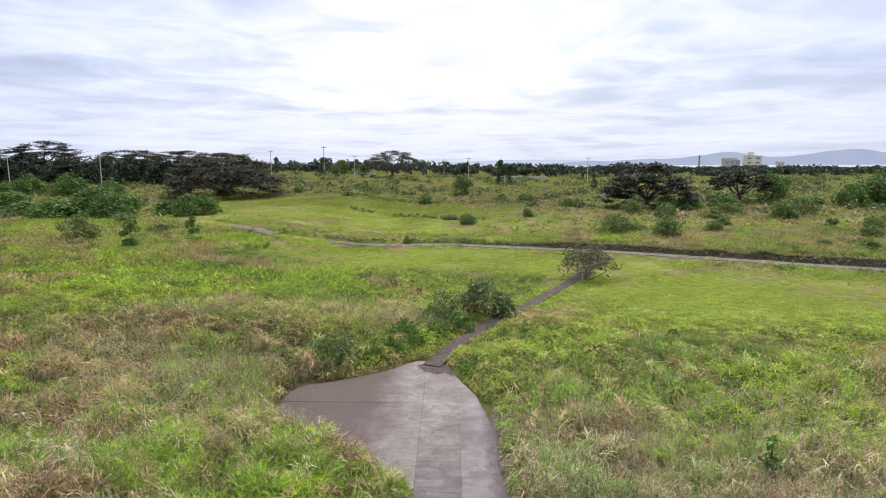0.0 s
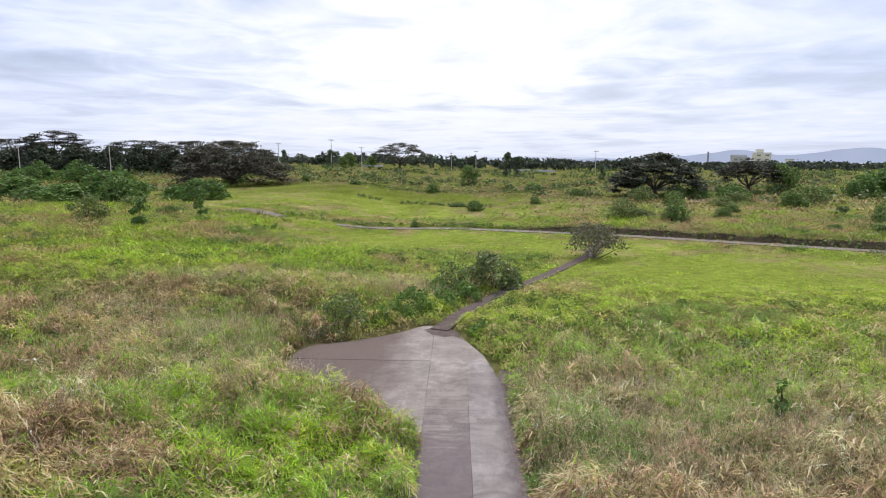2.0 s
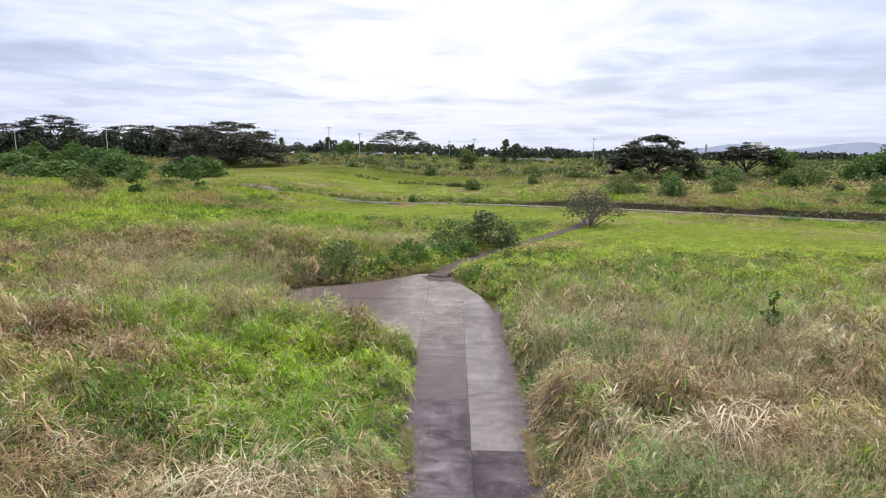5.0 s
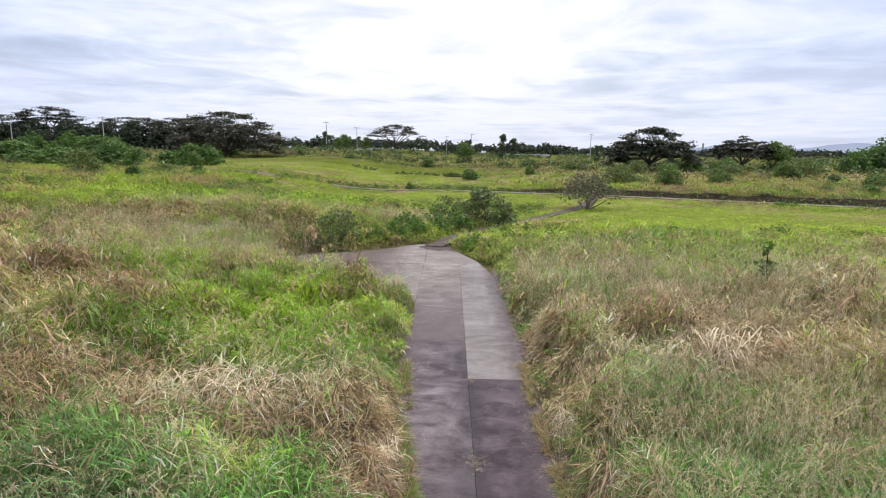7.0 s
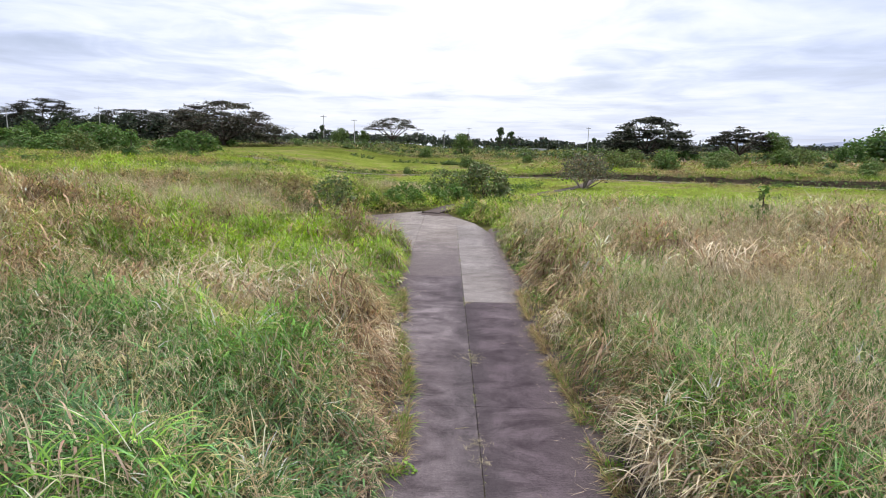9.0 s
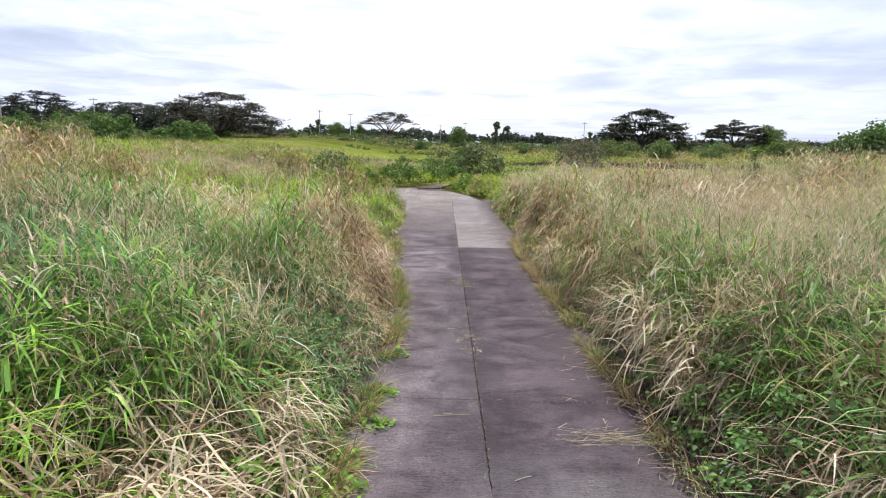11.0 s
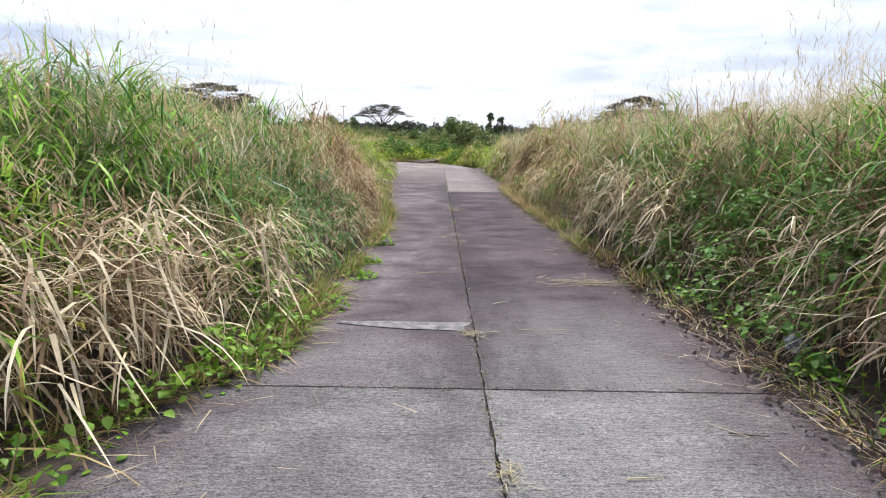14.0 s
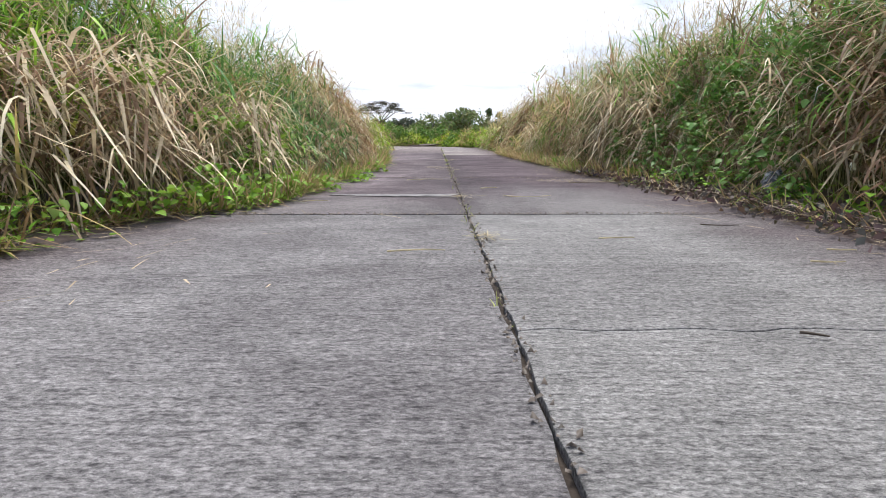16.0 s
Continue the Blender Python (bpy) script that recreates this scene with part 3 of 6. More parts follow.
    v[:, 2] = np.maximum(v[:, 2], np.where(v[:, 1] < 36, 0.015, -9.0))
    return v, t, c


def draped(rng, count):
    """Long dead strands lying over the grass beside the road."""
    y = rng.uniform(1.0, 14.0, count)
    side = np.where(rng.random(count) < 0.5, 1.0, -1.0)
    off = rng.uniform(0.3, 1.5, count)
    x = joint_x(y) + side * (np.where(side > 0, LANE_R - 0.1, LANE_L - 0.35) + off)
    z = ground_z(x, y) + grass_height(x, y) * rng.uniform(0.35, 0.95, count)
    az = np.where(side > 0, math.pi, 0.0) + rng.normal(0, 1.0, count)
    tint = STRAWS[rng.integers(0, 4, count)] * rng.uniform(0.7, 1.2, (count, 1))
    return blades(np.stack([x, y, z], 1), rng.uniform(0.25, 0.6, count), rng.uniform(0.007, 0.018, count), az, rng.uniform(0.5, 2.4, count), rng.uniform(0.1, 1.0, count), tint, 4)


def fringe(rng, count):
    """Low flopped grass and seedlings at the foot of the tall grass, spilling on to the slabs."""
    y = rng.uniform(1.0, 16.0, count)
    side = np.where(rng.random(count) < 0.5, 1.0, -1.0)
    x = np.zeros(count)
    for k in range(2):
        base = joint_x(y) + side * 0.9
        for d in np.arange(0, 1.2, 0.03):
            hit = (road_gap(base + side * d, y) > -0.06) & (x == 0)
            x = np.where(hit, base + side * d, x)
    x = x + side * (rng.exponential(0.16, count) - 0.05)
    thick = cloudy(x, y, 0.5, 41)
    ok = (thick > 0.40) & ((side < 0) | (y > 5) | (rng.random(count) < 0.3))
    x, y, side, n = x[ok], y[ok], side[ok], int(ok.sum())
    green = rng.random(n) < np.where(side > 0, -0.05, 0.15) + 0.5 * value_noise(x, y, 0.6, 42)
    tint = np.where(green[:, None], np.array((0.20, 0.32, 0.05)), STRAWS[rng.integers(0, 4, n)] * 0.9) * rng.uniform(0.6, 1.25, (n, 1))
    az = np.where(side > 0, math.pi, 0.0) + rng.normal(0, 1.1, n)
    at = np.stack([x, y, np.full(n, 0.012)], 1)
    v, t, c = blades(at, rng.uniform(0.08, 0.34, n), rng.uniform(0.006, 0.014, n), az, rng.uniform(0.2, 1.4, n), rng.uniform(0.3, 1.5, n), tint, 2)
    v[:, 2] = np.maximum(v[:, 2], 0.012)
    return v, t, c


def panicles(rng, x, y, high, k=13, wide=1.0):
    """Thin flowering stalks with open feathery heads."""
    n = len(x)
    az = rng.uniform(0, 2 * math.pi, n)
    lean, bend = rng.uniform(0.0, 0.16, n), rng.uniform(0.05, 0.5, n)
    at = np.stack([x, y, ground_z(x, y)], 1)
    straw = np.array((0.52, 0.42, 0.25)) * rng.uniform(0.6, 1.15, (n, 1))
    pieces = [blades(at, high, np.full(n, 0.006 * wide), az, lean, bend, straw * np.array((0.8, 0.95, 0.8)), 2, 0.5)]
    i = np.repeat(np.arange(n), k)
    s = rng.uniform(0.70, 1.0, n * k)
    angle = lean[i] + bend[i] * s * 0.5
    spot = at[i] + np.stack([np.sin(angle) * np.cos(az[i]), np.sin(angle) * np.sin(az[i]), np.cos(angle)], 1) * (high[i] * s)[:, None]
    tone = (np.array((0.62, 0.51, 0.33)) * rng.uniform(0.65, 1.25, (n, 1)))[i] * rng.uniform(0.8, 1.2, (n * k, 1))
    pieces.append(blades(spot, rng.uniform(0.10, 0.30, n * k) * (1.45 - s), rng.uniform(0.003, 0.0065, n * k) * wide, rng.uniform(0, 2 * math.pi, n * k),
                         rng.uniform(0.15, 0.9, n * k), rng.uniform(0.2, 1.0, n * k), tone, 1))
    return pieces


# ---- ground, roads ----
def grid_axis(steps):
    out = [steps[0][0]]
    for a, b, d in steps:
        out += list(np.linspace(a, b, max(2, int(round((b - a) / d)) + 1))[1:])
    return np.array(out)


def build_ground():
    xs = grid_axis([(-2500, -300, 110), (-300, -100, 8), (-100, -30, 2.5), (-30, 30, 0.75), (30, 100, 2.0), (100, 300, 8), (300, 2500, 110)])
    ys = grid_axis([(-300, -30, 20), (-30, -2, 2), (-2, 45, 0.75), (45, 130, 1.5), (130, 400, 6), (400, 1400, 50)])
    gx, gy = np.meshgrid(xs, ys)
    gz = ground_z(gx, gy)
    on = road_gap(gx, gy)
    gz = np.where((on < 0.25) & (gy < 37), -0.10, gz)
    far = step((gy - 900) / 400)
    gz = gz * (1 - far) + -7.0 * far
    nx, ny = len(xs), len(ys)
    i = (np.arange(ny - 1)[:, None] * nx + np.arange(nx - 1)[None]).ravel()
    tris = np.concatenate([np.stack([i, i + 1, i + nx + 1], 1), np.stack([i, i + nx + 1, i + nx], 1)])
    dry = dryness(gx, gy)[..., None]
    turf = (1 - dry) * np.array((0.228, 0.28, 0.048)) + dry * np.array((0.33, 0.27, 0.14))
    turf = turf * (0.52 + 0.55 * cloudy(gx, gy, 4.5, 71))[..., None] * (1 - 0.45 * step((gy - 90) / 60))[..., None]
    closed = np.maximum(lawn(gx, gy), step((gy - 30) / 60))[..., None]
    tint = closed * turf + (1 - closed) * (np.array((0.085, 0.072, 0.04)) * 0.7 + 0.2 * turf)
    steep = step((np.abs(along(CROSSROAD, gx, gy) - 2.3) < 1.1) * step((gx - 6) / 14))[..., None]
    tint = tint * (1 - steep) + np.array((0.085, 0.062, 0.042)) * steep
    me = tri_mesh("ground", np.stack([gx, gy, gz], -1).reshape(-1, 3), tris, SOIL, tint.reshape(-1, 3), smooth=True)
    tagged(new("ground", me), "uneven field soil under green and dry grass", "ground", kind="structure")
    bm = bmesh.new()
    quad = [bm.verts.new(p) for p in ((-4800, 1200, -6.0), (4800, 1200, -6.0), (4800, 4900, -6.0), (-4800, 4900, -6.0))]
    bm.faces.new(quad)
    m, n = material("sea_water")
    surface(n, (0.30, 0.34, 0.40, 1), 0.35, n.noise(object_coords(n), 0.05, 4.0), 0.4, 2.0, 0.5)
    tagged(part("water", bm, m, None), "pale flat sea far off below the hills", "water", kind="structure")


build_ground()


def ribbon(points, width, thick, lift, name, mat, label, category, n_cut=8, wobble=0.0):
    """A low strip along a polyline, following the ground."""
    fine = []
    for (ax, ay), (bx, by) in zip(points, points[1:]):
        for k in range(n_cut):
            fine.append((ax + (bx - ax) * k / n_cut, ay + (by - ay) * k / n_cut))
    fine.append(points[-1])
    bm = bmesh.new()
    rows = []
    for k, (x, y) in enumerate(fine):
        a, b = fine[max(0, k - 1)], fine[min(len(fine) - 1, k + 1)]
        d = Vector((b[0] - a[0], b[1] - a[1], 0)).normalized()
        side = Vector((d.y, -d.x, 0))
        w = width * (1 + wobble * (float(value_noise(x, y, 3.0, 21)) - 0.5))
        row = []
        for f, down in ((-1, thick), (-1, 0), (0, 0), (1, 0), (1, thick)):
            p = Vector((x, y, 0)) + side * (w * 0.5 * f)
            row.append(bm.verts.new((p.x, p.y, float(ground_z(x, y)) + lift - down)))
        rows.append(row)
    for r, q in zip(rows, rows[1:]):
        for k in range(4):
            bm.faces.new((r[k], r[k + 1], q[k + 1], q[k]))
    return tagged(part(name, bm, mat, None), label, category, kind="structure")


ribbon(TRACK, 1.0, 0.2, 0.05, "track", MUD, "narrow dark worn path between grass", "path", wobble=0.5)
ribbon([(-36.0, 91.5), (-27.8, 86.0)], 2.0, 0.3, 0.08, "crossroad_west", FARM_ROAD, "pale worn concrete farm road showing through grass", "road")
ribbon([(-20.0, 86.3)] + CROSSROAD[4:], 2.1, 0.3, 0.08, "crossroad", FARM_ROAD, "pale worn concrete farm road across the field", "road")


def prism(outline, top, thick, rng=None, bevel=0.007):
    """A slab from an outline, with a slightly rounded upper edge."""
    bm = bmesh.new()
    up = [bm.verts.new((x, y, top)) for x, y in outline]
    face = bm.faces.new(up)
    if face.normal.z < 0:
        face.normal_flip()
    made = bmesh.ops.extrude_face_region(bm, geom=[face])
    for v in [g for g in made["geom"] if isinstance(g, bmesh.types.BMVert)]:
        v.co.z -= thick
    bmesh.ops.recalc_face_normals(bm, faces=bm.faces)
    edges = [e for e in bm.edges if all(abs(v.co.z - top) < 1e-6 for v in e.verts)]
    bmesh.ops.bevel(bm, geom=edges, offset=bevel, segments=2, profile=0.6, affect="EDGES")
    return bm


road = tagged(new("concrete_road"), "cracked weathered concrete road of two lanes with grassy edges", "road", kind="structure")
apron = tagged(new("concrete_apron"), "fan-shaped stained concrete turning place at the road's end", "pavement", kind="structure")


def lane_slabs():
    rng = random.Random(3)
    for k in range(-3, 10):
        y0, y1 = 3.0 * k, 3.0 * (k + 1)
        for sign, lane in ((1, LANE_R), (-1, LANE_L)):
            g, gap, uneven = 0.005, 0.008 if k <= 0 and sign > 0 else 0.0015, 0.003 if k <= 0 else 0.0012
            a0, a1 = float(joint_x(y0)) + sign * g, float(joint_x(y1)) + sign * g
            b0, b1 = float(joint_x(y0)) + sign * lane, float(joint_x(y1)) + sign * lane
            cut = 40 if k < 4 else 12
            inner = [(a0 + (a1 - a0) * i / cut + rng.uniform(-0.006, 0.006) * (1 if k < 4 else 0.8), y0 + gap + (y1 - y0 - 2 * gap) * i / cut) for i in range(cut + 1)]
            outer = [(b0 + (b1 - b0) * i / cut + rng.uniform(-0.05, 0.05) * (0.15 if k > 6 and sign < 0 else 1.0) - (0.07 * max(0.0, y0 + 3.0 * i / cut - 26.0) ** 1.5 if sign > 0 else 0.0), y0 + gap + (y1 - y0 - 2 * gap) * i / cut) for i in range(cut + 1)]
            dark = sign > 0 and 1 <= k <= 4
            if sign > 0 and k == 0:
                crack = [(0.05 + 1.55 * i / 40, 1.10 + 0.008 * math.sin(i * 0.9) + rng.uniform(-0.007, 0.007) + 0.03 * i / 40) for i in range(41)]
                lower = [p for p in inner if p[1] < 1.08] + [(x, y - 0.0038) for x, y in crack] + [p for p in outer[::-1] if p[1] < 1.08]
                upper = [(x, y + 0.0038) for x, y in crack] + [p for p in outer if p[1] > 1.2] + [p for p in inner[::-1] if p[1] > 1.2]
                for outline in (lower, upper):
                    part("slab", prism(outline, rng.uniform(-0.002, 0.002), 0.16, None, 0.003), CONCRETE_PALE, road, "slab split by a fine crack")
                continue
            part("slab", prism(inner + outer[::-1], rng.uniform(-uneven, uneven), 0.16, None, 0.007 if k <= 0 else 0.003), CONCRETE_DARK if dark else (CONCRETE_GREY if sign < 0 else CONCRETE_PALE) if k <= 0 else LANE_PALE if k >= 5 and sign > 0 else LANE_WORN if k >= 6 else CONCRETE, road,
                 "darker stained concrete slab" if dark else "")


lane_slabs()


def apron_slabs():
    """The turning place: its rounded outline cut along the road's edge, the long joint and the last cross joint."""
    edge = lambda y: float(joint_x(y)) - LANE_L
    west = [p for p in APRON if p[0] < edge(p[1]) - 0.05]
    south = sorted((p for p in west if p[1] < 29.9), key=lambda p: math.atan2(p[1] - 29.9, p[0] + 2.6))
    north = sorted((p for p in west if p[1] > 30.1), key=lambda p: math.atan2(p[1] - 30.1, p[0] + 2.6))
    east = sorted((p for p in APRON if p[0] > edge(p[1]) + 0.05 and p[1] > 30.5), key=lambda p: math.atan2(p[1] - 30.1, p[0] + 1.6))
    part("slab", prism([(edge(29.99) - 0.012, 29.99), (-9.35, 29.99)] + south + [(edge(22.3) - 0.012, 22.3)], -0.004, 0.16), APRON_CONCRETE, apron)
    part("slab", prism([(edge(30.01) - 0.006, 30.01), (edge(36.0) - 0.006, 36.0)] + north + [(-9.35, 30.01)], 0.003, 0.16), APRON_CONCRETE, apron)
    part("slab", prism([(edge(30.01) + 0.006, 30.01), (0.36, 30.01)] + east + [(edge(36.0) + 0.006, 36.0)], -0.002, 0.16), APRON_CONCRETE, apron)


apron_slabs()


# ---- grass ----
def build_grass():
    rng = np.random.default_rng(11)
    free = lambda x, y: road_gap(x, y) > 0.10

    def add(name, label, *data):
        v, t, c = joined(data)
        tagged(new(name, tri_mesh(name, v, t, GRASS, c)), label, "grass", kind="stuff")

    bare = lambda x, y: road_gap(x, y) > np.where((x > 0) & (y < 7), 0.15, 0.06)
    add("verge_grass", "tall rank grass leaning over the concrete road, green and straw", thatch(rng, -6.5, 6.5, 0.2, 9.0, 930, 0.0165, 3, 0.35, bare, 16, 0.10), draped(rng, 2500), fringe(rng, 15000))
    add("rear_grass", "rank green and straw grass along the road behind", thatch(rng, -9, 9, -9.0, 0.3, 190, 0.055, 2, 0.5, bare, 14, 0.2))
    wedge = lambda x, y, a, b: free(x, y) & (np.abs(x) < a + y * b)
    inner = lambda x, y: wedge(x, y, 3, 0.83) & ((np.abs(x) >= 6.5) | (y >= 9))
    add("field_grass", "waist-high field grass, bright green with straw-coloured patches",
        thatch(rng, -21, 21, 3.0, 24.0, 215, 0.042, 2, 0.50, inner, 22, 0.19), thatch(rng, -21, 21, 3.0, 24.0, 330, 0.030, 1, 0.40, inner, 34, 0.19))
    add("meadow_grass", "mixed green and tan meadow grass beyond the turning place", thatch(rng, -46, 46, 24.0, 48.0, 190, 0.058, 1, 0.46, lambda x, y: wedge(x, y, 4, 0.85), 40, 0.24))
    x, y = scatter(rng, -95, 95, 48.0, 100.0, 4.6, lambda x, y: wedge(x, y, 4, 0.88) & (rng.random(len(x)) > 0.4 * lawn(x, y)) & ((x < 8) | (np.abs(along(CROSSROAD, x, y) - 2.3) > 0.8)))
    add("pasture_grass", "short green pasture grass with dry tufts", tussocks(rng, x, y, 12, 0.078, 1, 1.0, 0.5, 0.7))
    x, y = scatter(rng, -190, 190, 100.0, 230.0, 0.6, lambda x, y: wedge(x, y, 0, 0.88) & (rng.random(len(x)) > 0.85 * lawn(x, y)))
    add("distant_grass", "distant rough grass, green and pale brown", tussocks(rng, x, y, 7, 0.28, 1, 1.3, 0.9, 1.2))
    x, y = scatter(rng, -34, 28, 9.0, 50.0, 62, lambda x, y: (road_gap(x, y) > 0.5) & (np.abs(x) < 3 + 0.82 * y))
    ok = rng.random(len(x)) < sum(a * blob(x, y, cx, cy, rx, ry) for cx, cy, rx, ry, a in VEILS) * (0.3 + 0.9 * cloudy(x, y, 3.0, 23)) * (1 - lawn(x, y))
    x, y = x[ok], y[ok]
    add("seed_head_veil", "pale haze of fine tan seed heads over the meadow", *panicles(rng, x, y, grass_height(x, y) * 0.95 + rng.uniform(0.22, 0.6, len(x)), 6, 1.5))
    x, y = scatter(rng, -13, 14, 1.5, 16.0, 56, lambda x, y: (road_gap(x, y) > 0.5) & (np.abs(x) < 3 + 0.6 * y))
    ok = rng.random(len(x)) < np.where(x > 0, 0.85, 0.55) * step((17 - y) / 8) * np.where((x < 0) & (y > 7), 0.35, 1.0) * (1 - lawn(x, y)) * (1 - 0.9 * blob(x, y, -6.4, 18.8, 4, 3.4))
    x, y = x[ok], y[ok]
    add("seed_heads", "tan feathery seed heads on thin stalks above the grass", *panicles(rng, x, y, grass_height(x, y) * rng.uniform(0.95, 1.15, len(x)) + rng.uniform(0.25, 0.62, len(x))))


build_grass()


# ---- trees and bushes ----
def limb(pieces, a, b, r0, r1, sides=6, bow=0.0, cuts=4, rng=random):
    """A tapered, slightly bent branch."""
    a, b = Vector(a), Vector(b)
    axis = (b - a).normalized()
    side = axis.orthogonal().normalized()
    other = axis.cross(side)
    sway = (side * rng.uniform(-1, 1) + other * rng.uniform(-1, 1)) * bow * (b - a).length
    verts = []
    for k in range(cuts + 1):
        s = k / cuts
        c = a + (b - a) * s + sway * math.sin(math.pi * s)
        r = r0 + (r1 - r0) * s
        for j in range(sides):
            q = 2 * math.pi * j / sides
            verts.append(c + (side * math.cos(q) + other * math.sin(q)) * r)
    tris = []
    for k in range(cuts):
        for j in range(sides):
            p, q = k * sides + j, k * sides + (j + 1) % sides
            tris += [(p, q, q + sides), (p, q + sides, p + sides)]
    pieces.append((np.array(verts), np.array(tris), np.full((len(verts), 3), 0.5)))


def leaf_cloud(rng, centres, radii, per, size, tint, flat=0.5, spread=0.3, droop=0.0):
    """Leaf quads bent along their rib, scattered on the shells of clumps."""
    centres, radii = np.asarray(centres), np.asarray(radii)
    which = np.repeat(np.arange(len(centres)), per)
    n = len(which)
    d = rng.normal(size=(n, 3))
    d /= np.linalg.norm(d, axis=1)[:, None]
    far = rng.uniform(0.35, 1.0, n) ** 0.6
    at = centres[which] + d * (radii[which] * far)[:, None] * np.array([1, 1, flat])
    face = d * np.array([1, 1, 0.8]) + np.array([0, 0, 0.45]) + rng.normal(0, 0.42, (n, 3))
    face /= np.linalg.norm(face, axis=1)[:, None]
    out = np.cross(face, rng.normal(size=(n, 3))) + np.array([0, 0, -droop])
    out /= np.linalg.norm(out, axis=1)[:, None] + 1e-9
    side = np.cross(out, face)
    side /= np.linalg.norm(side, axis=1)[:, None] + 1e-9
    ls = size * rng.uniform(0.6, 1.4, n)[:, None]
    p0, p3 = at, at + out * ls
    mid = at + out * ls * 0.5 + np.cross(side, out) * ls * 0.08
    p1, p2 = mid - side * ls * spread, mid + side * ls * spread
    verts = np.stack([p0, p1, p3, p2], 1).reshape(-1, 3)
    i = np.arange(n) * 4
    tris = np.concatenate([np.stack([i, i + 1, i + 2], 1), np.stack([i, i + 2, i + 3], 1)])
    c = np.asarray(tint) * (rng.uniform(0.6, 1.35, (n, 1))) * (1 + 0.12 * rng.normal(size=(n, 3)))
    return verts, tris, np.repeat(np.clip(c, 0.005, 1), 4, 0)


def foliage_pads(rng, centres, radii, per, size, tint):
    """Thin, nearly level sprays of leaves, thickest at the middle and ragged at the rim."""
    i = np.repeat(np.arange(len(centres)), per)
    n = len(i)
    q, f = rng.uniform(0, 2 * math.pi, n), rng.random(n) ** 0.55
    ragged = 1 + 0.28 * np.sin(3 * q + i * 1.7) + 0.16 * np.sin(7 * q + i)
    reach = radii[i] * f * ragged
    slope = rng.normal(0, 0.07, (len(centres), 2))[i]
    at = centres[i] + np.stack([reach * np.cos(q), reach * np.sin(q), 0.22 * radii[i] * (1 - f * f) * rng.uniform(-0.7, 1.0, n) + reach * (np.cos(q) * slope[:, 0] + np.sin(q) * slope[:, 1])], 1)
    face = np.array((0, 0, 1.0)) + rng.normal(0, 0.33, (n, 3))
    face /= np.linalg.norm(face, axis=1)[:, None]
    out = np.cross(face, rng.normal(size=(n, 3)))
    out /= np.linalg.norm(out, axis=1)[:, None] + 1e-9
    side = np.cross(out, face)
    ls = size * rng.uniform(0.6, 1.5, n)[:, None]
    mid = at + out * ls * 0.5 + face * ls * 0.07
    verts = np.stack([at, mid - side * ls * 0.36, at + out * ls, mid + side * ls * 0.36], 1).reshape(-1, 3)
    j = np.arange(n) * 4
    tris = np.concatenate([np.stack([j, j + 1, j + 2], 1), np.stack([j, j + 2, j + 3], 1)])
    c = np.asarray(tint) * rng.uniform(0.7, 1.9, (len(centres), 1))[i] * rng.uniform(0.6, 1.4, (n, 1)) * (1 + 0.10 * rng.normal(size=(n, 3)))
    return verts, tris, np.repeat(np.clip(c, 0.005, 1), 4, 0)


def rain_tree(seed, height, spread, tint=(0.056, 0.060, 0.034), pads=110, leaves=70, fork=0.22, dome=0.40, deep=0.45, low=0.3):
    """An umbrella-crowned tree: short trunk, wide fanning limbs, foliage in flat tiers."""
    rng, py = np.random.default_rng(seed), random.Random(seed)
    tree = new("rain_tree")
    wood, tips = [], []
    r = spread * 0.5
    base = height * fork
    limb(wood, (0, 0, -0.5), (0.1, 0.1, base), height * 0.05, height * 0.042, 9, 0.02, 5, py)

    def roof(f):
        return height * (1 - dome * f * f)

    knees = []
    for k in range(10):
        q = 2 * math.pi * (k + py.uniform(-0.3, 0.3)) / 10
        f = py.uniform(0.4, 0.62)
        knee = Vector((math.cos(q) * r * f, math.sin(q) * r * f, base + (roof(f) - base) * py.uniform(0.4, 0.7)))
        limb(wood, (0.1, 0.1, base - 0.2), knee, height * 0.024, height * 0.012, 6, 0.08, 5, py)
        knees.append(knee)
    lumps = [py.uniform(0.86, 1.07) for _ in range(11)]
    tiers = max(2, round(deep / 0.085))
    radii = []
    pads = int(pads * 1.45)
    for k in range(pads):
        tier = 0 if k < pads * 0.30 else 1 + int(py.random() ** 1.2 * (tiers - 1))
        p, f = k * 2.399963 + py.uniform(-0.3, 0.3), math.sqrt(py.uniform(0.0 if tier == 0 else 0.22, 1.0))
        f *= lumps[int(p / (2 * math.pi) * 11) % 11] * (1.0 + 0.03 * tier)
        z = roof(min(f, 1.08)) * py.uniform(0.975, 1.025) - tier * deep * height / tiers
        if z < low * height:
            continue
        tip = Vector((math.cos(p) * r * f, math.sin(p) * r * f, z))
        if k % 2 == 0:
            knee = min(knees, key=lambda v: (v - tip).length)
            limb(wood, knee, tip, height * 0.010, height * 0.003, 4, 0.1, 3, py)
        tips.append(tuple(tip))
        radii.append(py.uniform(0.055, 0.115) * spread)
    part_data("trunk", tri_mesh("trunk", *joined(wood)[:2], BARK), tree, "dark forked trunk and fanning limbs")
    v, t, c = foliage_pads(rng, np.array(tips), np.array(radii), int(leaves * 1.1), 0.48, tint)
    part_data("crown", tri_mesh("crown", v, t, LEAVES, c), tree, "dark foliage in flat tiers")
    return tree


